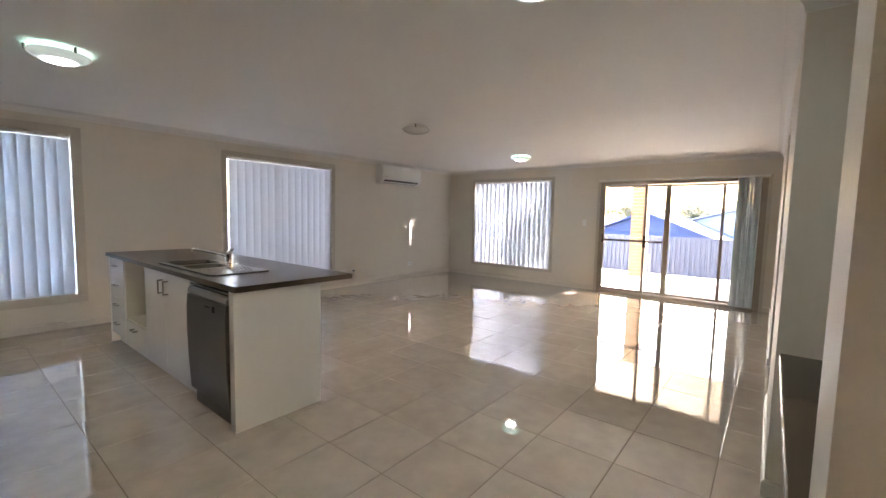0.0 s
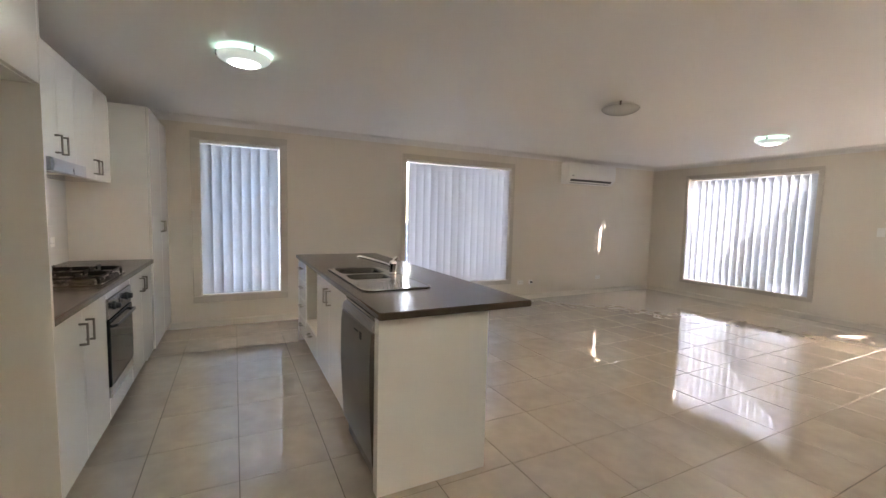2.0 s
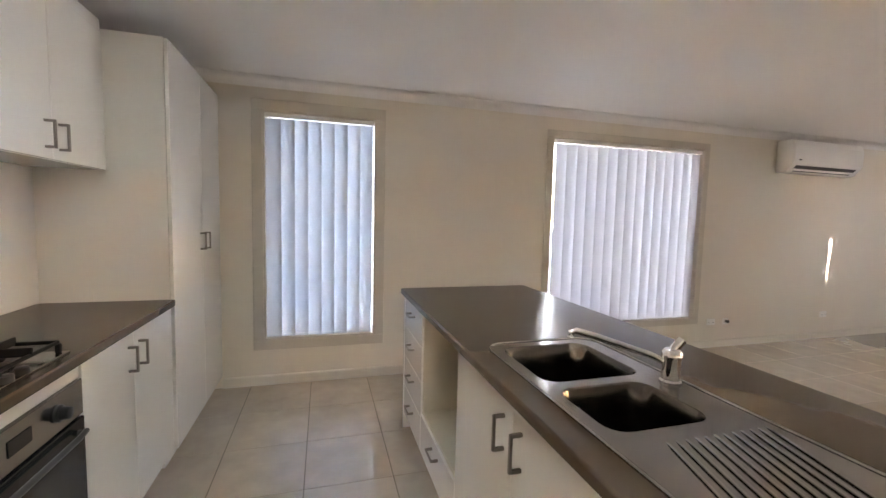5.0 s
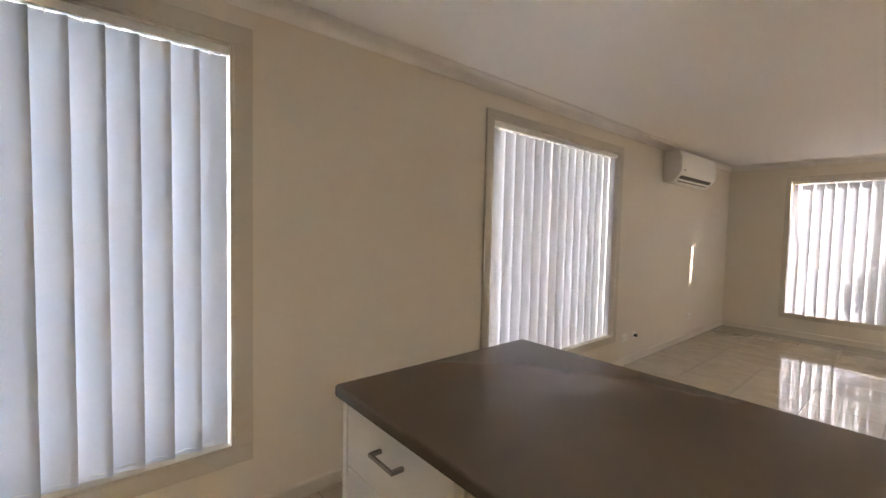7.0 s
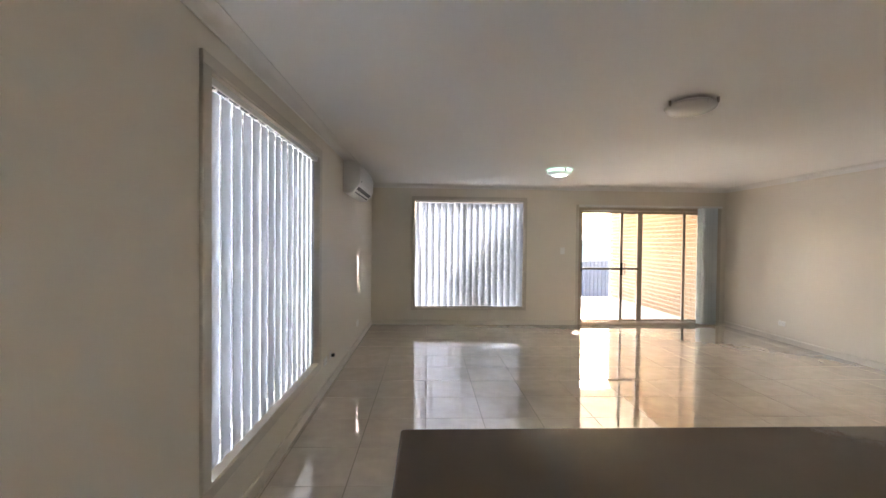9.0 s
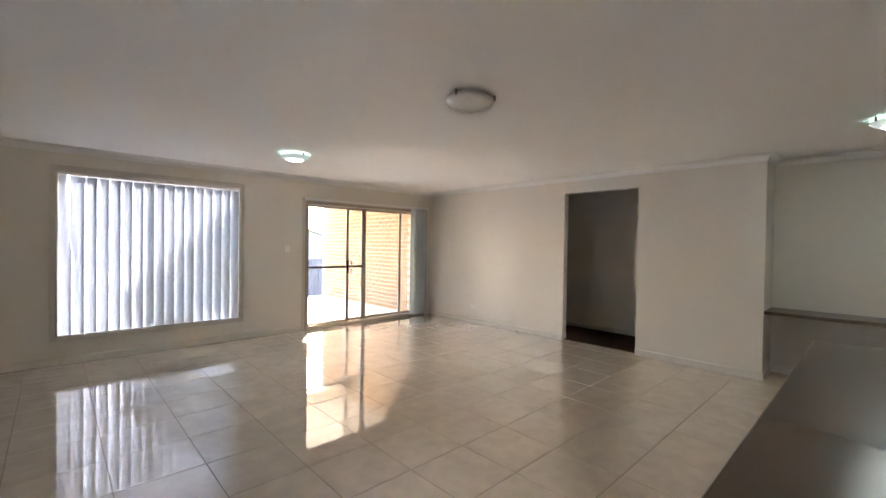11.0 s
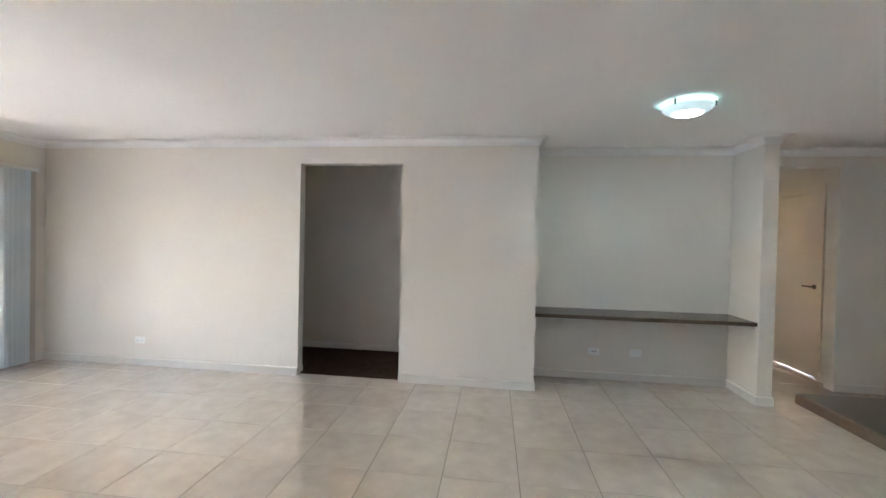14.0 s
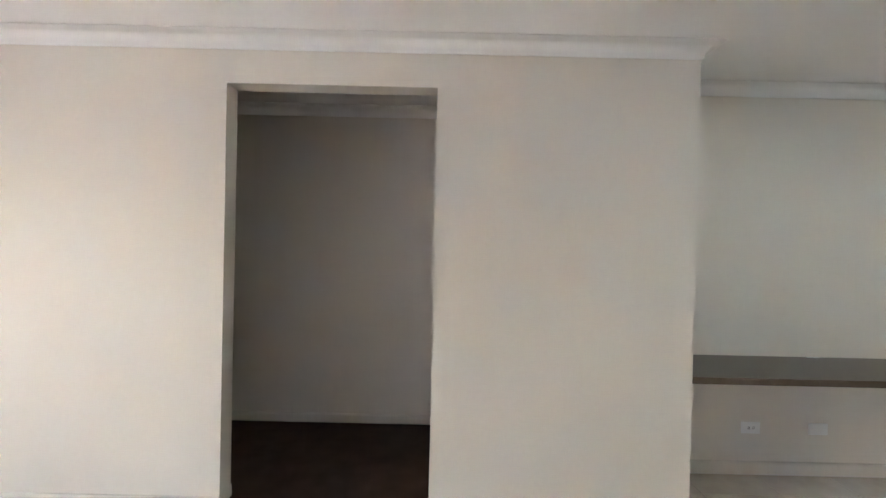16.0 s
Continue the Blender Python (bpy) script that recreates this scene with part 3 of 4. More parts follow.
G = "white kitchen cabinets"
PX = -4.15                      # the pantry's side
YF = -0.195                     # fronts of the base units
BT = 0.883                      # top of the base units
cabinet("base_cabinet", -2.70, -1.70, YK + 0.002, YF, 0.0, BT, [(-2.69, -2.275, 0.11, 0.875, -2.325, 0.76, True), (-2.275, -1.71, 0.11, 0.875, -2.225, 0.76, True)], "white gloss base cabinet with two doors", "cabinet", G, kick=0.105)
cabinet("base_cabinet", PX + 0.0, -3.30, YK + 0.002, YF, 0.0, BT, [(PX + 0.01, -3.70, 0.11, 0.875, -3.75, 0.77, True), (-3.70, -3.31, 0.11, 0.875, -3.65, 0.77, True)], "white gloss base cabinet beside the oven", "cabinet", G, kick=0.105)
oc = cabinet("oven_cabinet", -3.30, -2.70, YK + 0.002, YF - 0.03, 0.0, BT, [], "white gloss housing under the built-in oven", "cabinet", G, kick=0.105)
part("infill", boxed(-3.295, -2.705, YF - 0.02, YF, 0.112, 0.235, bevel=0.0015), M_WHITE, oc)
part("infill", boxed(-3.295, -2.705, YF - 0.02, YF, 0.835, 0.875, bevel=0.0015), M_WHITE, oc)

# built-in oven
ov = thing("oven", (-3.0, YF, 0.24), "stainless steel built-in electric oven with black glass door", "oven")
part("control_panel", boxed(-3.295, -2.705, YF - 0.025, YF + 0.008, 0.715, 0.832, bevel=0.003), M_STEEL, ov)
od = part("door", boxed(-3.292, -2.708, YF - 0.025, YF + 0.012, 0.315, 0.708, bevel=0.004), M_BLACKGLASS, ov, "black glass oven door")
part("trim_strip", boxed(-3.295, -2.705, YF - 0.025, YF + 0.01, 0.242, 0.31, bevel=0.003), M_STEEL, ov)
part("handle", tube(bmesh.new(), [(-3.25, YF + 0.01, 0.665), (-3.25, YF + 0.034, 0.672), (-3.2, YF + 0.04, 0.672), (-2.8, YF + 0.04, 0.672), (-2.75, YF + 0.034, 0.672), (-2.75, YF + 0.01, 0.665)], 0.009), M_DARKPLASTIC, od, "dark bar handle", True)
for x in (-3.16, -2.84):
    part("knob", turned(bmesh.new(), [(0.026, 0.0), (0.026, 0.008), (0.020, 0.012), (0.018, 0.032), (0.012, 0.035)], x, YF + 0.008, 20, "Y", 0.775), M_DARKPLASTIC, ov, "", True)
part("clock", boxed(-3.045, -2.955, YF + 0.0082, YF + 0.0105, 0.755, 0.797, bevel=0.001, segs=1), M_BLACKGLASS, ov)

# worktop along the wall
single("worktop", boxed(PX + 0.001, -1.692, YK + 0.001, YF + 0.022, BT + 0.001, 0.92, bevel=0.006, segs=3), M_BENCH, "dark brown stone-look laminate worktop on white cabinets", "worktop", base=(-2.9, -0.47, BT + 0.001))
single("splashback", boxed(PX + 0.002, -1.70, YK + 0.001, YK + 0.008, 0.9205, 1.572), M_SPLASH, "glossy white glass splashback behind the cooktop", "splashback", base=(-2.9, YK, 0.9205))

# gas cooktop
ct = thing("gas_cooktop", (-3.0, -0.46, 0.9205), "stainless steel four-burner gas cooktop with black trivets", "cooktop")
part("tray", boxed(-3.295, -2.705, -0.71, -0.215, 0.9205, 0.9265, bevel=0.0025), M_STEEL, ct)
for bx, by, r in ((-3.15, -0.585, 0.045), (-2.87, -0.585, 0.036), (-3.15, -0.345, 0.036), (-2.87, -0.345, 0.05)):
    b = part("burner", turned(bmesh.new(), [(r + 0.012, 0.0), (r + 0.012, 0.008), (r, 0.012), (r, 0.018)], bx, by, 24, "Z", 0.927), M_GRAPHITE, ct, "", True)
    part("burner_cap", turned(bmesh.new(), [(r + 0.006, 0.0), (r + 0.008, 0.006), (r, 0.013)], bx, by, 24, "Z", 0.9452), M_BLACK, b, "black burner cap", True)
for cx in (-3.145, -2.875):
    bm = bmesh.new()
    a, b2, c, d = cx - 0.128, cx + 0.128, -0.695, -0.235
    for y in (c, (c + d) / 2, d):
        box(bm, a, b2, y - 0.0045, y + 0.0045, 0.956, 0.967, 0.002, 1)
    for x in (a, b2):
        box(bm, x - 0.0045, x + 0.0045, c, d, 0.956, 0.967, 0.002, 1)
    for yy in (-0.585, -0.345):
        for s in (-1, 1):
            box(bm, cx + s * 0.03 - (0.1 if s < 0 else 0), cx + s * 0.03 + (0.1 if s > 0 else 0), yy - 0.004, yy + 0.004, 0.958, 0.984, 0.002, 1)
            box(bm, cx - 0.004, cx + 0.004, yy + s * 0.03 - (0.085 if s < 0 else 0), yy + s * 0.03 + (0.085 if s > 0 else 0), 0.958, 0.984, 0.002, 1)
    for x in (a, b2):
        for y in (c, d):
            box(bm, x - 0.007, x + 0.007, y - 0.007, y + 0.007, 0.9268, 0.956, 0.002, 1)
    part("trivet", bm, M_BLACK, ct, "black cast iron trivet")
for i in range(4):
    part("knob", turned(bmesh.new(), [(0.017, 0.0), (0.016, 0.018), (0.012, 0.021)], -3.09 + 0.06 * i, -0.225, 16, "Z", 0.9268), M_DARKPLASTIC, ct, "", True)

# wall cabinets
YU, UB, UT = -0.455, 1.575, 2.235
cabinet("wall_cabinet", PX + 0.0, -3.30, YK + 0.002, YU, UB, UT, [(PX + 0.003, -3.73, UB, UT, -3.775, UB + 0.095, True), (-3.73, -3.30, UB, UT, -3.685, UB + 0.095, True)], "white gloss wall cabinet beside the range hood", "cabinet", G)
cabinet("wall_cabinet", -3.30, -2.69, YK + 0.002, YU, 1.64, UT, [(-3.30, -2.995, 1.64, UT, -3.045, 1.735, True), (-2.995, -2.69, 1.64, UT, -2.945, 1.735, True)], "short white gloss wall cabinet above the range hood", "cabinet", G)
cabinet("wall_cabinet", -2.69, -1.70, YK + 0.002, YU, UB, UT, [(-2.69, -2.195, UB, UT, -2.245, UB + 0.095, True), (-2.195, -1.70, UB, UT, -2.145, UB + 0.095, True)], "white gloss wall cabinet above the worktop", "cabinet", G)
single("scribe_strip", boxed(PX + 0.002, -1.70, YU - 0.022, YU - 0.006, UT + 0.001, UT + 0.055), M_WHITE, "thin white filler strip on top of wall cabinets", "filler strip", base=(-2.9, YU - 0.014, UT + 0.001))

# range hood
rh = thing("range_hood", (-3.0, -0.6, 1.58), "stainless steel slide-out range hood with warm lamp", "range hood")
part("body", boxed(-3.296, -2.694, YK + 0.01, YU - 0.002, 1.588, 1.638, bevel=0.002), M_STEEL, rh)
part("front_lip", boxed(-3.298, -2.692, YU - 0.0015, YU + 0.05, 1.566, 1.639, bevel=0.004), M_HOODSTEEL, rh, "brushed steel pull-out front")
part("filter", boxed(-3.22, -2.78, -0.70, -0.50, 1.582, 1.5878, bevel=0.001, segs=1), M_GRAPHITE, rh)
part("lamp", boxed(-2.765, -2.715, -0.68, -0.60, 1.578, 1.5878, bevel=0.002), M_HOODLAMP, rh, "lit warm hood lamp")

# pantry
cabinet("pantry_cabinet", XW + 0.004, PX - 0.001, YK + 0.002, -0.178, 0.0, 2.25, [(XW + 0.02, -4.705, 0.10, 2.245, -4.755, 1.195, True), (-4.705, PX - 0.001, 0.10, 2.245, -4.655, 1.195, True)], "tall white gloss pantry cabinet with two doors", "cabinet", G, kick=0.095)

# fridge recess: end panel and the cabinet over it
fc = cabinet("fridge_top_cabinet", -1.671, -0.752, YK + 0.002, -0.12, 1.79, 2.235, [(-1.670, -1.21, 1.79, 2.232, -1.26, 1.885, True), (-1.21, -0.753, 1.79, 2.232, -1.16, 1.885, True)], "white gloss cabinet above the empty fridge recess", "cabinet", G)
part("end_panel", boxed(-1.69, -1.672, YK + 0.002, -0.12, 0.0, 2.235, bevel=0.0015), M_WHITE, fc, "tall white side panel of the recess")

# ---- island ----
IX0, IX1, IY0, IY1 = -4.312, -1.485, 1.055, 1.93
YI = 1.08
GI = "kitchen island units"
SINK = (-3.07, -2.00, 1.135, 1.575)


def rounded(x0, x1, y0, y1, r, k=6):
    """A rounded rectangle's outline."""
    return [(qx + r * math.cos(radians(s + 90 / (k - 1) * i)), qy + r * math.sin(radians(s + 90 / (k - 1) * i))) for qx, qy, s in ((x1 - r, y1 - r, 0), (x0 + r, y1 - r, 90), (x0 + r, y0 + r, 180), (x1 - r, y0 + r, 270)) for i in range(k)]


def bench_with_hole(x0, x1, y0, y1, h, z0, z1):
    """A worktop slab with rounded edges and a cut-out for the sink."""
    bm = bmesh.new()
    r, cut = 0.008, (h[0], h[1], h[2], h[3])
    steps_in = [(r * (1 - math.sin(t)), z1 - r * (1 - math.cos(t))) for t in np.linspace(0, math.pi / 2, 5)]
    steps_in += [(i, z0 + z1 - z) for i, z in reversed(steps_in)]
    outer = [[bm.verts.new((x, y, z)) for x, y in rounded(x0 + i, x1 - i, y0 + i, y1 - i, 0.012)] for i, z in steps_in]
    inner = [[bm.verts.new((x, y, z)) for x, y in rounded(*cut, 0.02)] for z in (z1, z0)]
    for rings in (outer, inner):
        for p, q in zip(rings, rings[1:]):
            for i in range(len(p)):
                j = (i + 1) % len(p)
                bm.faces.new((p[i], p[j], q[j], q[i]))
    for p, q in ((outer[0], inner[0]), (outer[-1], inner[-1])):
        bmesh.ops.triangle_fill(bm, use_beauty=True, edges=[bm.edges.get((lp[i], lp[(i + 1) % len(lp)])) for lp in (p, q) for i in range(len(lp))])
    bmesh.ops.recalc_face_normals(bm, faces=bm.faces)
    return bm


single("island_worktop", bench_with_hole(IX0, IX1, IY0, IY1, (-3.04, -2.39, 1.165, 1.52), BT + 0.001, 0.92), M_BENCH, "dark brown stone-look laminate island worktop with overhang", "worktop", base=(-2.9, 1.5, BT + 0.001))

dz = (0.875 - 0.11) / 4
cabinet("drawer_unit", -4.27, -3.80, 1.66, YI, 0.0, BT, [(-4.268, -3.802, 0.11 + i * dz, 0.11 + (i + 1) * dz, -4.035, 0.11 + (i + 1) * dz - 0.068, False) for i in range(4)], "white gloss drawer unit with four drawers", "cabinet", GI, out=-1, kick=0.105)
# open bay with a drawer below it
ob = thing("microwave_bay", (-3.5, 1.37, 0), "open beige-lined microwave bay above a white drawer", "cabinet", GI)
part("side_panel", boxed(-3.7985, -3.78, YI + 0.01, 1.66, 0.32, BT), M_CARCASS, ob, "beige board lining")
part("side_panel", boxed(-3.22, -3.2015, YI + 0.01, 1.66, 0.32, BT), M_CARCASS, ob, "beige board lining")
part("back_panel", boxed(-3.78, -3.22, 1.64, 1.66, 0.32, BT), M_CARCASS, ob, "beige board lining")
part("shelf", boxed(-3.78, -3.22, YI + 0.01, 1.64, 0.32, 0.338), M_CARCASS, ob, "beige board lining")
part("body", boxed(-3.7985, -3.2015, YI + 0.021, 1.66, 0.105, 0.3195), M_WHITE, ob)
part("kickboard", boxed(-3.7985, -3.2015, YI + 0.065, 1.66, 0.0, 0.105), M_WHITE, ob)
df = part("drawer_front", boxed(-3.797, -3.203, YI, YI + 0.018, 0.112, 0.318, bevel=0.0018), M_WHITE, ob)
bar_handle(df, -3.5, YI, 0.265, 0.11, False, -1)

sc = thing("sink_cabinet", (-2.7, 1.37, 0), "white gloss two-door cabinet under the sink", "cabinet", GI)
part("side_panel", boxed(-3.20, -3.182, YI + 0.02, 1.66, 0.105, BT), M_WHITE, sc)
part("side_panel", boxed(-2.238, -2.22, YI + 0.02, 1.66, 0.105, BT), M_WHITE, sc)
part("back_panel", boxed(-3.182, -2.238, 1.642, 1.66, 0.105, BT), M_WHITE, sc)
part("bottom_panel", boxed(-3.182, -2.238, YI + 0.02, 1.642, 0.105, 0.123), M_WHITE, sc)
part("kickboard", boxed(-3.20, -2.22, YI + 0.065, YI + 0.083, 0.0, 0.105), M_WHITE, sc)
for a, b, hx in ((-3.199, -2.711, -2.765), (-2.709, -2.221, -2.655)):
    d = part("door", boxed(a, b, YI, YI + 0.018, 0.112, 0.875, bevel=0.0018), M_WHITE, sc)
    bar_handle(d, hx, YI, 0.765, 0.11, True, -1)

# end and back panels
single("island_end_panel", boxed(-1.598, -1.535, YI - 0.010, 1.68, 0.0, BT, bevel=0.0015), M_WHITE, "white gloss end panel of the island", "panel", base=(-1.58, 1.37, 0))
single("island_end_panel", boxed(-4.29, -4.272, YI - 0.005, 1.68, 0.0, BT, bevel=0.0015), M_WHITE, "white gloss end panel of the island", "panel", base=(-4.28, 1.37, 0))
single("island_back_panel", boxed(-4.271, -1.599, 1.662, 1.68, 0.0, BT, bevel=0.0015), M_WHITE, "white gloss back panel of the island", "panel", base=(-2.9, 1.67, 0))

# dishwasher
dw = thing("dishwasher", (-1.905, 1.35, 0), "graphite steel freestanding dishwasher under the island worktop", "dishwasher")
part("body", boxed(-2.205, -1.604, YI + 0.03, 1.64, 0.03, 0.85, bevel=0.003), M_GRAPHITE, dw)
def bowed_panel(prof):
    """A front panel whose upright section follows prof."""
    bm = bmesh.new()
    line = prof + [(0.029, prof[-1][1]), (0.029, prof[0][1])]
    ra = [bm.verts.new((-2.203, YI + p, z)) for p, z in line]
    rb = [bm.verts.new((-1.606, v.co.y, v.co.z)) for v in ra]
    for i in range(len(ra)):
        j = (i + 1) % len(ra)
        bm.faces.new((ra[i], ra[j], rb[j], rb[i]))
    bm.faces.new(ra)
    bm.faces.new(rb[::-1])
    bmesh.ops.recalc_face_normals(bm, faces=bm.faces)
    return bm


dd = part("door", bowed_panel([(0.0, 0.105), (-0.012, 0.12), (-0.026, 0.35), (-0.032, 0.55), (-0.030, 0.72), (-0.024, 0.786), (-0.018, 0.79)]), M_GRAPHITE, dw, "bowed graphite steel door", True)
part("control_panel", bowed_panel([(-0.016, 0.7965), (-0.0225, 0.80), (-0.018, 0.828), (0.0, 0.846)]), M_STEEL, dw, "brushed steel control strip", True)
part("grip_recess", boxed(-1.90, -1.83, YI - 0.0315, YI - 0.026, 0.742, 0.751, bevel=0.002), M_BLACK, dd, "dark finger grip under the control strip")
part("badge", boxed(-1.785, -1.755, YI - 0.034, YI - 0.0295, 0.722, 0.762, bevel=0.001, segs=1), M_BLACK, dd)
part("top_trim", boxed(-2.204, -1.605, YI - 0.004, YI + 0.34, 0.851, 0.866, bevel=0.003), M_STEEL, dw, "steel top edge")
part("plinth", boxed(-2.20, -1.61, YI + 0.02, YI + 0.045, 0.004, 0.1), M_GRAPHITE, dw)
for x in (-2.16, -1.65):
    for y in (YI + 0.08, 1.58):
        part("foot", turned(bmesh.new(), [(0.018, 0.0), (0.018, 0.03)], x, y, 12), M_DARKPLASTIC, dw)


# sink: two bowls and a ribbed drainer
def sink_basin(cx0, cx1, cy0, cy1, depth, rim_z):
    """A pressed bowl with rounded corners and a waste."""
    bm = bmesh.new()
    rings = []
    for inset, z in ((0.0, 0.0), (0.004, -0.006), (0.010, -depth * 0.5), (0.018, -depth * 0.92), (0.045, -depth), (0.11, -depth - 0.003)):
        a, b, c, d = cx0 + inset, cx1 - inset, cy0 + inset, cy1 - inset
        r = max(min(0.05, (b - a) / 2 - 0.001, (d - c) / 2 - 0.001), 0.002)
        ring = []
        for qx, qy, s in ((b - r, d - r, 0), (a + r, d - r, 90), (a + r, c + r, 180), (b - r, c + r, 270)):
            for k in range(6):
                t = radians(s + 18 * k)
                ring.append(bm.verts.new((qx + r * math.cos(t), qy + r * math.sin(t), rim_z + z)))
        rings.append(ring)
    for p, q in zip(rings, rings[1:]):
        for i in range(len(p)):
            j = (i + 1) % len(p)
            bm.faces.new((p[i], q[i], q[j], p[j]))
    bm.faces.new(rings[-1][::-1])
    bmesh.ops.recalc_face_normals(bm, faces=bm.faces)
    for f in bm.faces:
        f.normal_flip()
    return bm


sk = thing("kitchen_sink", (-2.5, 1.35, 0.9205), "stainless steel double-bowl sink with ribbed drainer", "sink")
ZS = 0.9275
bowls = ((-3.02, -2.70, 1.175, 1.505), (-2.66, -2.42, 1.175, 1.46))


bm = bmesh.new()
loops = []
for x0, x1, y0, y1, r in ((*SINK, 0.07), (*bowls[0], 0.05), (*bowls[1], 0.05)):
    vs = [bm.verts.new((x, y, ZS)) for x, y in rounded(x0, x1, y0, y1, r)]
    loops.append([bm.edges.new((vs[i], vs[(i + 1) % len(vs)])) for i in range(len(vs))])
bmesh.ops.triangle_fill(bm, use_beauty=True, edges=[e for lp in loops for e in lp])
ret = bmesh.ops.extrude_edge_only(bm, edges=loops[0])
for v in [g for g in ret["geom"] if isinstance(g, bmesh.types.BMVert)]:
    v.co.z = 0.9205
bmesh.ops.recalc_face_normals(bm, faces=bm.faces)
part("deck", bm, M_DECK, sk)
line = [(x, y, ZS + 0.0005) for x, y in rounded(*SINK, 0.07)]
part("rim", tube(bmesh.new(), line + line[:1], 0.0035, 8), M_STEEL, sk, "", True)
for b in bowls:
    w = part("bowl", sink_basin(*b, 0.16, ZS), M_BOWLSHADED, sk, "", True)
    part("waste", turned(bmesh.new(), [(0.038, 0.0), (0.038, 0.003), (0.028, 0.004)], (b[0] + b[1]) / 2, (b[2] + b[3]) / 2, 20, "Z", ZS - 0.162), M_CHROME, w)
for i in range(12):
    y = 1.162 + i * 0.0255
    part("drainer_rib", tube(bmesh.new(), [(-2.045, y, ZS), (-2.07, y + 0.008, ZS + 0.0025), (-2.34, y + 0.092, ZS + 0.0025), (-2.365, y + 0.10, ZS)], 0.0026, 6), M_STEEL, sk, "", True)

tap = thing("kitchen_tap", (-2.63, 1.535, ZS), "chrome single-lever kitchen mixer tap on the sink", "tap")
part("body", turned(bmesh.new(), [(0.030, 0.0), (0.030, 0.005), (0.025, 0.010), (0.0245, 0.064), (0.027, 0.071), (0.027, 0.088), (0.020, 0.097)], -2.63, 1.535, 24, "Z", ZS + 0.0002), M_CHROME, tap, "", True)
part("spout", tube(bmesh.new(), [(-2.635, 1.525, ZS + 0.053), (-2.66, 1.49, ZS + 0.072), (-2.70, 1.44, ZS + 0.087), (-2.755, 1.37, ZS + 0.108), (-2.79, 1.325, ZS + 0.118), (-2.80, 1.312, ZS + 0.110), (-2.80, 1.312, ZS + 0.097)], 0.010, 14), M_CHROME, tap, "", True)
part("lever", tube(bmesh.new(), [(-2.63, 1.535, ZS + 0.082), (-2.628, 1.545, ZS + 0.103), (-2.624, 1.562, ZS + 0.125)], 0.013, 12), M_CHROME, tap, "", True)

# ---- study niche ----
nd = thing("niche_desk", (1.25, 1.55, 0.70), "dark brown laminate desk shelf built into the niche", "desk")
part("desktop", boxed(XE + 0.012, 1.4895, 0.5655, 2.5295, 0.702, 0.737, bevel=0.005), M_BENCH, nd)
for y0, y1 in ((0.5655, 0.5835), (2.5115, 2.5295)):
    part("support_batten", boxed(XE + 0.05, 1.489, y0, y1, 0.672, 0.7018, bevel=0.001, segs=1), M_TRIMSHADED, nd)


bm = bmesh.new()
rows = [[bm.verts.new((1.462 + 0.02 * v, 1.455 + 0.011 * i, 0.7375 + z + 0.004 * math.sin(i * 0.8) ** 2)) for v in (0, 1) for z in (0.0, 0.001)] for i in range(10)]
for p, q in zip(rows, rows[1:]):
    for a, b in ((0, 1), (1, 3), (3, 2), (2, 0)):
        bm.faces.new((p[a], p[b], q[b], q[a]))
bm.faces.new([rows[0][k] for k in (0, 1, 3, 2)])
bm.faces.new([rows[-1][k] for k in (2, 3, 1, 0)])
bmesh.ops.recalc_face_normals(bm, faces=bm.faces)
single("paper_strip", bm, M_PLASTIC, "small curled white paper strip lying on the niche desk", "paper", base=(1.472, 1.505, 0.7375))


# ---- ceiling lights ----
def oyster(x, y, on, turn):
    e = thing("ceiling_light", (x, y, CEIL), ("lit" if on else "unlit") + " round opal glass oyster light on the ceiling", "ceiling light", "oyster ceiling lights")
    part("base_plate", turned(bmesh.new(), [(0.125, 0.0), (0.125, -0.020), (0.118, -0.0215)], x, y, 32, "Z", CEIL), M_PLASTIC, e, "", True)
    prof = [(0.163 * math.cos(a), -0.0285 - 0.056 * math.sin(a)) for a in np.linspace(0, math.pi / 2 - 0.06, 9)]
    # Ring emitter added above the bowl, only to light the ceiling round it.
    if on:
        part("bowl_lip", turned(bmesh.new(), [(0.128, -0.0235), (0.130, -0.021), (0.155, -0.0215), (0.157, -0.0235)], x, y, 40, "Z", CEIL), M_GLOWRING, e, "added glowing ring that lights the ceiling round the bowl", True)
    part("glass_bowl", turned(bmesh.new(), [(0.124, -0.024), (0.158, -0.0245)] + prof, x, y, 40, "Z", CEIL), M_LAMPON if on else M_LAMPOFF, e, "lit opal glass bowl" if on else "opal glass bowl", True)
    for k in range(3):
        a = radians(turn + 120 * k)
        cx, cy = x + 0.165 * math.cos(a), y + 0.165 * math.sin(a)
        part("clip", turned(bmesh.new(), [(0.009, 0.0), (0.009, -0.03), (0.005, -0.036)], cx, cy, 10, "Z", CEIL - 0.002), M_NICKEL, e, "", True)


oyster(-2.83, 0.55, True, 20)
oyster(-2.43, 3.63, False, 70)
oyster(-2.48, 6.32, True, 40)
oyster(0.10, 1.61, True, 10)

# ---- split air conditioner ----
AY0, AY1, AZ0, AZ1 = 5.50, 6.62, 1.972, 2.325


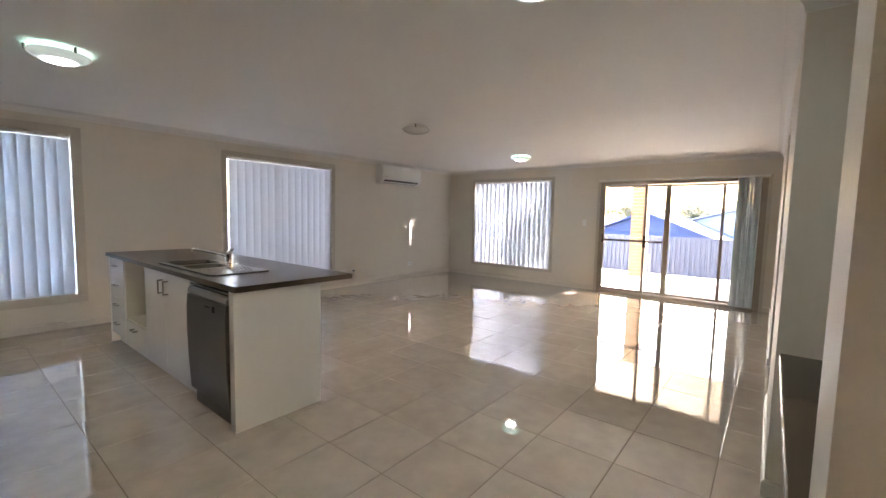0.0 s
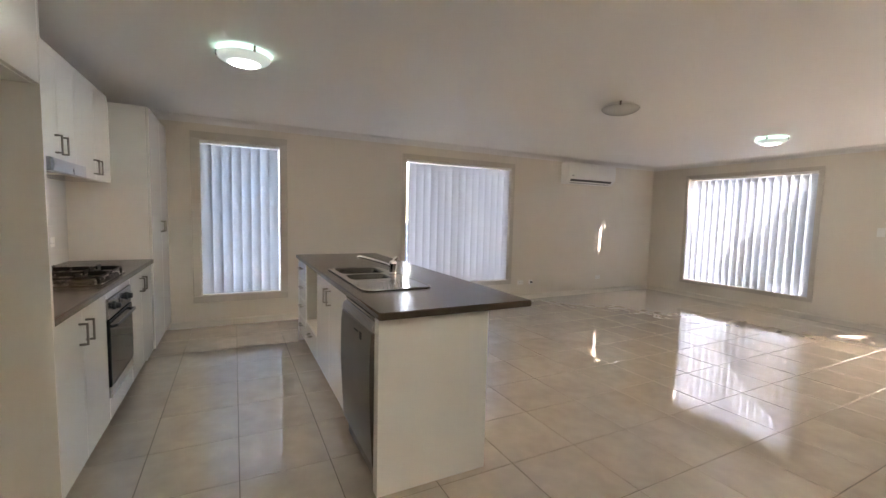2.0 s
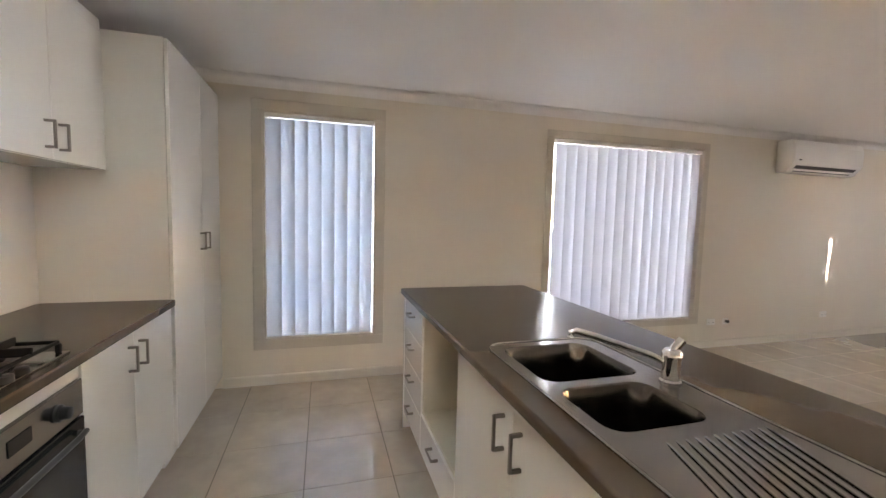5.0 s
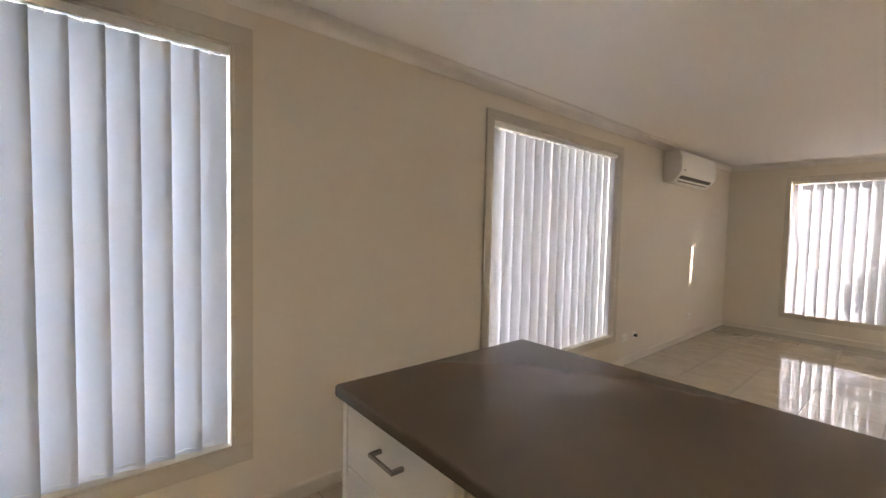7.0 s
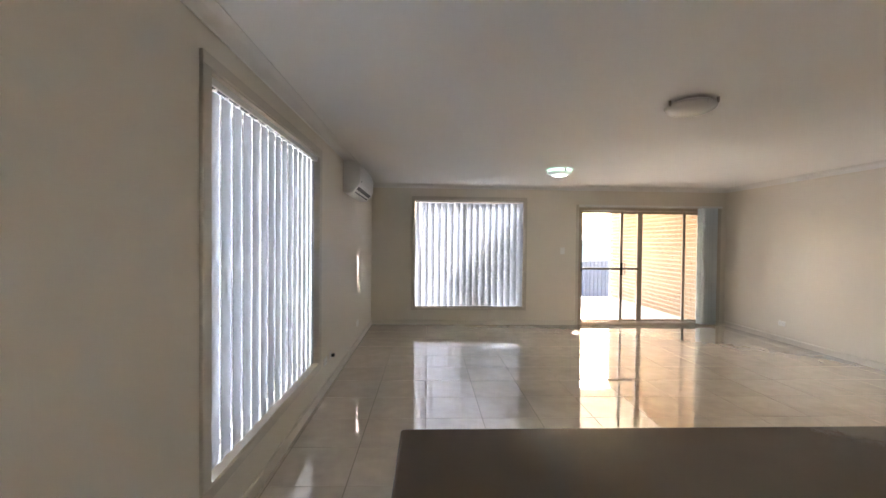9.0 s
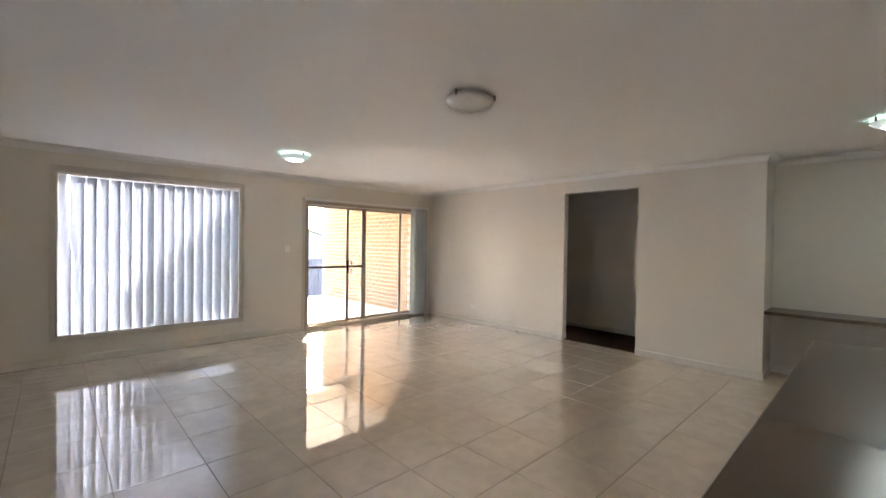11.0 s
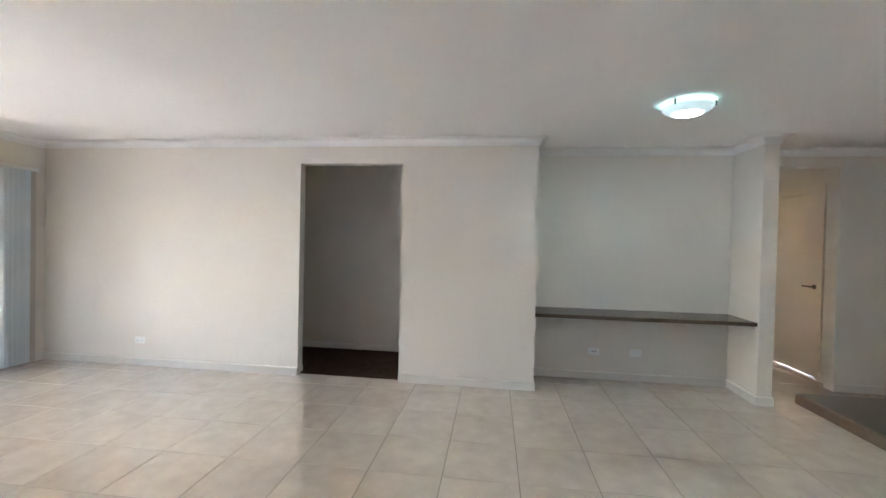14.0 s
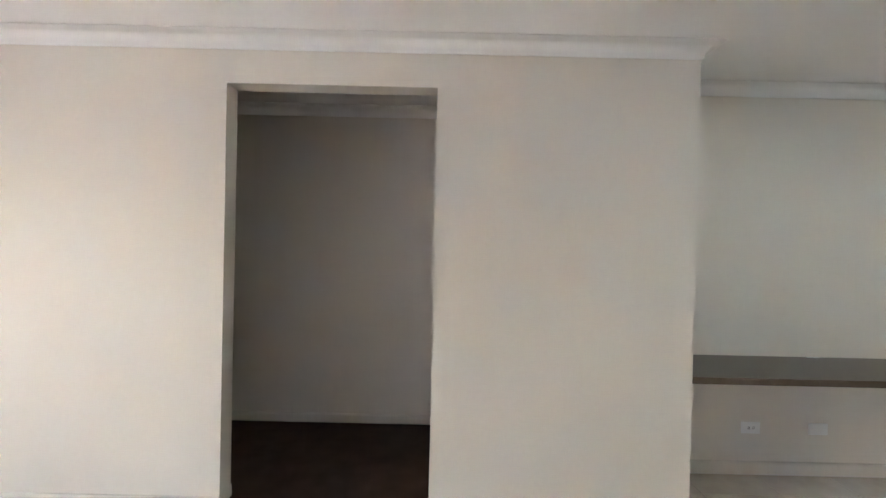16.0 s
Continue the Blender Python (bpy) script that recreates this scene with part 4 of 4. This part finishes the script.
def extruded(prof, y0, y1, bevel):
    """A body whose section in (out from the west wall, height) runs from y0 to y1."""
    bm = bmesh.new()
    ra = [bm.verts.new((XW + x, y0, z)) for x, z in prof]
    rb = [bm.verts.new((XW + x, y1, z)) for x, z in prof]
    for i in range(len(ra)):
        j = (i + 1) % len(ra)
        bm.faces.new((ra[i], ra[j], rb[j], rb[i]))
    bm.faces.new(ra)
    bm.faces.new(rb[::-1])
    bmesh.ops.recalc_face_normals(bm, faces=bm.faces)
    if bevel:
        bmesh.ops.bevel(bm, geom=list(bm.edges), offset=bevel, segments=2, profile=0.5, affect="EDGES")
    return bm


ac = thing("air_conditioner", (XW, 6.0, AZ0), "white wall-mounted split system air conditioner", "air conditioner")
part("casing", extruded([(0.001, AZ1), (0.15, AZ1), (0.172, AZ1 - 0.016), (0.18, AZ1 - 0.06), (0.18, AZ0 + 0.10), (0.17, AZ0 + 0.078), (0.105, AZ0 + 0.004), (0.09, AZ0), (0.001, AZ0)], AY0, AY1, 0.005), M_PLASTIC, ac, "", True)
part("front_panel", extruded([(0.1805, AZ1 - 0.058), (0.188, AZ1 - 0.062), (0.1905, AZ1 - 0.12), (0.1895, AZ0 + 0.115), (0.185, AZ0 + 0.105), (0.1805, AZ0 + 0.105)], AY0 + 0.008, AY1 - 0.008, 0.0), M_PLASTIC, ac, "", True)


def sloped(u0, u1, lift):
    """A strip on the casing's sloping underside between two shares of its width."""
    a, b, n = Vector((0.105, AZ0 + 0.004)), Vector((0.17, AZ0 + 0.078)), Vector((0.751, -0.66))
    return [tuple(a.lerp(b, u0) - n * 0.004), tuple(a.lerp(b, u0) + n * lift), tuple(a.lerp(b, u1) + n * lift), tuple(a.lerp(b, u1) - n * 0.004)]


part("air_outlet", extruded(sloped(0.50, 0.93, 0.0012), AY0 + 0.075, AY1 - 0.075, 0), M_DARKPLASTIC, ac, "dark air outlet slot")
part("air_outlet", extruded(sloped(0.10, 0.24, 0.0012), AY0 + 0.10, AY1 - 0.10, 0), M_DARKPLASTIC, ac, "dark rear slot")
part("louvre", extruded(sloped(0.26, 0.50, 0.009), AY0 + 0.08, AY1 - 0.08, 0), M_PLASTIC, ac)
part("badge", boxed(XW + 0.1898, XW + 0.1917, AY0 + 0.075, AY0 + 0.115, AZ0 + 0.125, AZ0 + 0.137), M_DARKPLASTIC, ac, "small dark badge")


# ---- outlets and switches ----
def wall_plate(axis, face, out, u, z, w, h, kind, label):
    """A plate on a wall that faces along axis, with its sockets or rockers."""
    base = (face, u, z) if axis == "x" else (u, face, z)
    names = {"power_outlet": "power outlet", "light_switch": "light switch", "data_outlet": "data outlet", "blank_plate": "wall plate"}
    e = thing(kind, base, label, names[kind], "wall plates")

    def slab(name, u0, u1, z0, z1, d0, d1, m, bev=0.002):
        lo, hi = min(face + out * d0, face + out * d1), max(face + out * d0, face + out * d1)
        b = boxed(lo, hi, u0, u1, z0, z1, bevel=bev) if axis == "x" else boxed(u0, u1, lo, hi, z0, z1, bevel=bev)
        return part(name, b, m, e)
    slab("plate", u - w / 2, u + w / 2, z - h / 2, z + h / 2, 0.0005, 0.009, M_PLASTIC)
    if kind == "power_outlet":
        for s in (-1, 1):
            c = u + s * w * 0.24
            for k in (-1, 1):
                slab("socket_slot", c + k * 0.006 - 0.0015, c + k * 0.006 + 0.0015, z - 0.012, z - 0.002, 0.0088, 0.0096, M_DARKPLASTIC, 0)
            slab("rocker", c - 0.006, c + 0.006, z + 0.010, z + 0.024, 0.009, 0.012, M_PLASTIC, 0.001)
    elif kind == "data_outlet":
        for c in (u - 0.015, u + 0.013):
            bm = turned(bmesh.new(), [(0.009, 0.0), (0.009, 0.003), (0.006, 0.004)], face + out * 0.009, c, 14, "X", z)
            part("jack", bm, M_NICKEL, e, "small round metal jack", True)
    elif kind == "light_switch":
        slab("rocker", u - 0.008, u + 0.008, z - 0.014, z + 0.014, 0.009, 0.013, M_PLASTIC, 0.001)
    return e


wall_plate("x", 1.49, -1, 1.87, 0.29, 0.115, 0.072, "data_outlet", "white plate with two round jacks below the niche desk")
wall_plate("x", 1.49, -1, 1.45, 0.29, 0.115, 0.072, "blank_plate", "plain white wall plate below the niche desk")
wall_plate("x", XE, -1, 6.70, 0.27, 0.115, 0.072, "power_outlet", "white double power outlet low on the wall")
wall_plate("x", XW, 1, 4.72, 0.29, 0.115, 0.072, "power_outlet", "white double power outlet below the wide window")
wall_plate("x", XW, 1, 4.93, 0.29, 0.075, 0.072, "power_outlet", "white aerial outlet with a plugged-in dark lead")
wall_plate("x", XW, 1, 6.50, 0.30, 0.115, 0.072, "power_outlet", "white double power outlet low on the wall")
wall_plate("y", YK + 0.008, 1, -3.78, 1.10, 0.115, 0.072, "power_outlet", "white double power outlet on the splashback")
wall_plate("y", YN, -1, -1.90, 1.29, 0.075, 0.115, "light_switch", "white light switch beside the sliding door")
pl = thing("plug", (XW + 0.01, 4.93, 0.29), "dark plug in the wall outlet", "plug")
part("body", boxed(XW + 0.0125, XW + 0.045, 4.91, 4.945, 0.275, 0.305, bevel=0.006), M_DARKPLASTIC, pl)

# ---- hall door ----
hd = thing("door_1", (2.3, -0.57, 0), "closed cream flush door with a satin lever handle", "door", kind="structure")
dl = part("door_leaf", boxed(1.955, 2.645, -0.62, -0.585, 0.012, 2.04, bevel=0.002), M_DOOR, hd)
for a, b, c, d in ((1.87, 1.93, 0, 2.06), (2.67, 2.73, 0, 2.06), (1.87, 2.73, 2.06, 2.12)):
    part("architrave", boxed(a, b, -0.5695, -0.552, c, d, bevel=0.004), M_DOOR, hd)
for a, b, c, d in ((1.93, 1.951, 0, 2.043), (2.649, 2.67, 0, 2.043), (1.93, 2.67, 2.043, 2.06)):
    part("jamb", boxed(a, b, -0.68, -0.571, c, d), M_DOOR, hd)
lv = part("lever_handle", tube(bmesh.new(), [(2.02, -0.585, 1.0), (2.02, -0.54, 1.0), (2.035, -0.532, 1.0), (2.13, -0.535, 1.0)], 0.009), M_NICKEL, dl, "satin nickel lever handle", True)
part("rosette", turned(bmesh.new(), [(0.026, 0.0), (0.026, 0.008), (0.02, 0.01)], 2.02, -0.585, 20, "Y", 1.0), M_NICKEL, dl, "", True)
h2 = thing("door_frame_2", (2.85, -0.05, 0), "cream painted door frame at the hall's end", "door frame", kind="structure")
for a, b, c, d in ((-0.51, -0.45, 0, 2.06), (0.34, 0.40, 0, 2.06), (-0.51, 0.40, 2.06, 2.12)):
    part("architrave", boxed(2.832, 2.8495, a, b, c, d, bevel=0.004), M_DOOR, h2)

# bedroom window with sheer curtain, seen through the hall
bw = thing("window_4", (6.0, -0.8, 0.8), "bright bedroom window with a frame and clear glass", "window", kind="structure")
for a, b, c, d in ((-1.5, -0.1, 2.06, 2.1), (-1.5, -0.1, 0.8, 0.84), (-1.5, -1.46, 0.84, 2.06), (-0.14, -0.1, 0.84, 2.06), (-0.82, -0.78, 0.84, 2.06)):
    part("window_frame", boxed(6.12, 6.18, a, b, c, d), M_ALU, bw)
p = part("pane", boxed(6.147, 6.152, -1.46, -0.14, 0.84, 2.06), M_GLASS, bw)
p.visible_shadow = False
bm = bmesh.new()
wave = [(5.93 + 0.025 * math.sin(i * 0.9), -1.56 + i * 0.026) for i in range(61)]
lo = [bm.verts.new((x, y, 0.06)) for x, y in wave]
hi = [bm.verts.new((x, y, 2.25)) for x, y in wave]
lo2 = [bm.verts.new((x + 0.003, y, 0.06)) for x, y in wave]
hi2 = [bm.verts.new((x + 0.003, y, 2.25)) for x, y in wave]
for i in range(60):
    bm.faces.new((lo[i], lo[i + 1], hi[i + 1], hi[i]))
    bm.faces.new((lo2[i + 1], lo2[i], hi2[i], hi2[i + 1]))
bmesh.ops.recalc_face_normals(bm, faces=bm.faces)
cu = thing("curtain", (5.93, -0.8, 2.25), "pale sheer curtain across the bedroom window", "curtain")
part("cloth", bm, M_CURTAIN, cu, "", True)
part("rail", tube(bmesh.new(), [(5.94, -1.58, 2.26), (5.94, 0.15, 2.26)], 0.012), M_PLASTIC, cu)
for y in (-1.5, 0.08):
    part("bracket", boxed(5.94, 5.9995, y - 0.01, y + 0.01, 2.25, 2.27), M_PLASTIC, cu)


# ---- outside ----
GZ = -0.55
single("ground", boxed(-400, 400, -400, 400, GZ - 0.2, GZ), M_GRASS, "dry suburban lawn round the house", "ground", kind="structure")
single("patio", boxed(-6.2, 1.3, YN + 0.25, 11.95, GZ - 0.05, -0.045), M_CONCRETE, "pale concrete patio slab under the porch", "patio", kind="structure")
single("path_west", boxed(-6.5, XW - 0.25, -3, YN + 0.25, GZ - 0.05, -0.12), M_CONCRETE, "pale concrete path beside the house", "path", kind="structure")
single("porch_ceiling", boxed(-2.0, 1.0, YN + 0.25, 11.2, 2.46, 2.56), M_SOFFIT, "cream painted porch soffit", "porch ceiling", kind="structure")
single("porch_beam", boxed(-2.0, 0.72, 10.85, 11.1, 2.24, 2.459, bevel=0.004), M_SOFFIT, "cream painted porch beam on a brick pillar", "beam", kind="structure")

BRICK = mesh_of("brick", boxed(-0.115, 0.115, -0.055, 0.055, -0.038, 0.038, bevel=0.004, segs=1), M_BRICK)
BW = single("brick_wall", boxed(0.73, 0.95, YN + 0.25, 11.9, -0.3, 2.459), M_MORTAR, "tan face-brick wall with pale raked mortar joints", "wall", kind="structure")
near, far_bm = 0, bmesh.new()
for row in range(28):
    z = -0.002 + row * 0.086
    for i in range(16):
        y = YN + 0.25 + 0.12 + i * 0.24 - (0.12 if row % 2 else 0)
        if y + 0.115 > 11.9 or y - 0.115 < YN + 0.24:
            continue
        if near < 300 and y > 8.6 and row < 27:
            b = new("brick", BRICK)
            b.parent = BW
            b.matrix_basis = pose(0.777 + random.uniform(-0.002, 0.002), y, z + 0.04, 0, 0, 90)
            near += 1
        else:
            box(far_bm, 0.722, 0.832, y - 0.115, y + 0.115, z + 0.002, z + 0.078)
fb = new("bricks", mesh_of("bricks", far_bm, M_BRICK))
fb.parent = BW
tagged(fb, kind="stuff")

PIL = single("brick_pillar", boxed(-1.775, -1.465, 10.80, 11.11, -0.3, 2.238), M_MORTAR, "tan brick porch pillar on the patio", "pillar", base=(-1.62, 10.955, -0.3))
for row in range(26):
    z = -0.005 + row * 0.086
    for k in range(4):
        a = 90 * k + (0 if row % 2 else 0)
        c, s = math.cos(radians(a)), math.sin(radians(a))
        u, v = 0.055 * (1 if row % 2 else -1), -0.115
        b = new("brick", BRICK)
        b.parent = PIL
        b.matrix_basis = pose(u * c - v * s, u * s + v * c, z + 0.04 + 0.3, 0, 0, a)


def steel_fence(name, axis, face, a0, a1, z0, z1, label):
    """A ribbed steel sheet fence with posts and rails."""
    f = thing(name, (face, (a0 + a1) / 2, z0) if axis == "x" else ((a0 + a1) / 2, face, z0), label, "fence")
    n = int((a1 - a0) / 2.4)
    w = (a1 - a0) / n

    def strip(u0, u1, d0, d1, c, d, m, nm):
        part(nm, boxed(face + d0, face + d1, u0, u1, c, d) if axis == "x" else boxed(u0, u1, face + d0, face + d1, c, d), m, f)
    for i in range(n + 1):
        strip(a0 + i * w - 0.03, a0 + i * w + 0.03, -0.03, 0.03, z0, z1 + 0.02, M_FENCE, "post")
    for i in range(n):
        b = a0 + i * w + 0.03
        e = b + w - 0.06
        strip(b, e, -0.022, 0.022, z1 - 0.05, z1, M_FENCE, "rail")
        bm = bmesh.new()
        rows = []
        k = int((e - b) / 0.13)
        for j in range(k):
            for s, o in ((0.0, 0.012), (0.3, 0.012), (0.4, -0.012), (0.9, -0.012)):
                u = b + (j + s) * (e - b) / k
                rows.append([bm.verts.new((face + o + t, u, z) if axis == "x" else (u, face + o + t, z)) for z in (z0, z1 - 0.05) for t in (0.0, 0.002)])
        for p, q in zip(rows, rows[1:]):
            bm.faces.new((p[0], q[0], q[2], p[2]))
            bm.faces.new((q[1], p[1], p[3], q[3]))
        bmesh.ops.recalc_face_normals(bm, faces=bm.faces)
        part("sheet", bm, M_FENCE, f)


steel_fence("steel_fence", "y", 14.2, -14.0, 10.0, GZ - 0.1, 0.86, "blue-grey ribbed steel boundary fence behind the patio")
steel_fence("steel_fence", "x", -8.2, -6.0, 13.9, GZ - 0.1, 1.2, "blue-grey ribbed steel side boundary fence")


def gable_house(x, y, w, d, eave, ridge, wall_m, roof_m, label, turn=0.0):
    """A far house with a gable roof of ribbed sheets."""
    h = thing("house", (x, y, GZ), label, "house", "neighbouring houses")
    z0 = GZ
    bm = bmesh.new()
    pts = [(-w / 2, z0), (w / 2, z0), (w / 2, eave), (0, ridge), (-w / 2, eave)]
    a = [bm.verts.new((x + u, y - d / 2, z)) for u, z in pts]
    b = [bm.verts.new((x + u, y + d / 2, z)) for u, z in pts]
    bm.faces.new(a)
    bm.faces.new(b[::-1])
    for i in range(5):
        j = (i + 1) % 5
        bm.faces.new((a[i], a[j], b[j], b[i]))
    bmesh.ops.recalc_face_normals(bm, faces=bm.faces)
    part("wall", bm, wall_m, h)
    for s in (-1, 1):
        bm = bmesh.new()
        e0, r0 = (x + s * (w / 2 + 0.4), eave - 0.4 * (ridge - eave) / (w / 2)), (x, ridge)
        vs = []
        for yy in (y - d / 2 - 0.4, y + d / 2 + 0.4):
            for (px, pz) in (e0, r0):
                for t in (0.03, 0.14):
                    vs.append(bm.verts.new((px, yy, pz + t)))
        bmesh.ops.convex_hull(bm, input=vs)
        part("roof", bm, roof_m, h)
    for i in range(3):
        wx = x - w * 0.28 + i * w * 0.28
        wd = part("window", boxed(wx - 0.5, wx + 0.5, y - d / 2 - 0.03, y - d / 2 - 0.002, z0 + 0.9, min(eave - 0.15, z0 + 2.1)), M_BLACKGLASS, h)


gable_house(-5.0, 31.0, 9.0, 9.0, -0.1, 1.75, M_BLUE, M_BLUE, "blue steel-clad shed behind the boundary fence")
gable_house(0.5, 40.0, 12.0, 9.0, 0.9, 2.6, M_ROOFPALE, M_ROOFPALE, "pale steel-roofed house beyond the boundary fence")
gable_house(9.5, 36.0, 11.0, 9.0, 0.5, 2.2, M_ROOFPALE, M_ROOFPALE, "pale steel-roofed house beyond the boundary fence")
gable_house(-17.0, 42.0, 13.0, 9.0, 0.7, 2.4, M_ROOFPALE, M_ROOFPALE, "pale steel-roofed house beyond the boundary fence")


def tree(x, y, h, r, seed):
    """A tree: tapered trunk with limbs and a ragged crown of leaf clumps."""
    rnd = random.Random(seed)
    t = thing("tree", (x, y, GZ), "grey-green gum tree beyond the houses", "tree", "distant trees")
    bm = bmesh.new()
    top = Vector((x + rnd.uniform(-0.4, 0.4), y, GZ + h * 0.75))
    turned(bm, [(0.28, 0.0), (0.2, h * 0.25), (0.13, h * 0.5), (0.05, h * 0.75)], x, y, 8, "Z", GZ)
    ends = []
    for i in range(7):
        a = rnd.uniform(0, 6.28)
        z = GZ + h * rnd.uniform(0.3, 0.6)
        e = Vector((x + r * 0.75 * math.cos(a), y + r * 0.75 * math.sin(a), z + h * rnd.uniform(0.12, 0.32)))
        tube(bm, [(x, y, z), tuple((Vector((x, y, z)) + e) / 2 + Vector((0, 0, 0.2))), tuple(e)], 0.05, 5)
        ends.append(e)
    part("trunk", bm, M_BARK, t)
    verts, faces = [], []
    for c in ends + [top]:
        for k in range(170):
            p = c + Vector((rnd.gauss(0, r * 0.3), rnd.gauss(0, r * 0.3), rnd.gauss(0, h * 0.09)))
            d = Vector((rnd.uniform(-1, 1), rnd.uniform(-1, 1), rnd.uniform(-1, 1))).normalized() * rnd.uniform(0.12, 0.26)
            e = d.orthogonal().normalized() * rnd.uniform(0.05, 0.1)
            i = len(verts)
            verts += [tuple(p - d), tuple(p + e), tuple(p + d), tuple(p - e)]
            faces.append((i, i + 1, i + 2, i + 3))
    me = bpy.data.meshes.new("crown")
    me.from_pydata([(a - x, b - y, c - GZ) for a, b, c in verts], [], faces)
    me.materials.append(M_LEAF)
    cr = new("crown", me)
    cr.parent = t


for i, (x, y, h, r) in enumerate(((-13, 56, 4.2, 2.6), (-7.5, 60, 3.9, 2.4), (-2.5, 66, 4.2, 2.8), (3.5, 58, 4.0, 2.8), (8, 62, 4.4, 3.0), (14, 56, 4.0, 2.5), (-20, 58, 4.3, 3.0), (21, 62, 4.5, 3))):
    tree(x, y, h, r, i)

# ---- floor tiles ----
TX, TY, TX0, TY0, J = 0.459, 0.455, -0.115, 1.845, 0.0025


def tile_bm(bm, x0, x1, y0, y1):
    e = 0.0012
    lo = [bm.verts.new(p) for p in ((x0, y0, -0.0035), (x1, y0, -0.0035), (x1, y1, -0.0035), (x0, y1, -0.0035))]
    mid = [bm.verts.new((v.co.x, v.co.y, -e * 0.6)) for v in lo]
    hi = [bm.verts.new(p) for p in ((x0 + e, y0 + e, 0), (x1 - e, y0 + e, 0), (x1 - e, y1 - e, 0), (x0 + e, y1 - e, 0))]
    for a, b in ((lo, mid), (mid, hi)):
        for i in range(4):
            j = (i + 1) % 4
            bm.faces.new((a[i], a[j], b[j], b[i]))
    bm.faces.new(hi)
    return bm


FULL = mesh_of("tile", tile_bm(bmesh.new(), -TX / 2 + J, TX / 2 - J, -TY / 2 + J, TY / 2 - J), M_TILE)
rest = bmesh.new()
count = 0
for i in range(-12, 8):
    for j in range(-9, 15):
        a0, b0 = TX0 + i * TX, TY0 + j * TY
        a, b, c, d = max(a0 + J, XW), min(a0 + TX - J, 2.85), max(b0 + J, -2.0), min(b0 + TY - J, YN + 0.0)
        if a > XE + 0.0 and c > 2.5:
            continue
        if c > 2.5:
            b = min(b, XE + 0.058)
        if b - a < 0.01 or d - c < 0.01:
            continue
        main = a < 1.02 and c > -0.25
        whole = b - a > TX - 2 * J - 0.001 and d - c > TY - 2 * J - 0.001
        if main and count < 300:
            if whole:
                t = new("tile", FULL)
                t.location = (a0 + TX / 2, b0 + TY / 2, random.uniform(-0.0003, 0.0003))
                t.rotation_euler = (random.uniform(-0.0006, 0.0006), random.uniform(-0.0006, 0.0006), 0)
            else:
                t = new("tile", mesh_of("tile", tile_bm(bmesh.new(), a, b, c, d), M_TILE))
            t.parent = FLOOR
            count += 1
        else:
            tile_bm(rest, a, b, c, d)
t = new("tiles", mesh_of("tiles", rest, M_TILE))
t.parent = FLOOR
tagged(t, kind="stuff")
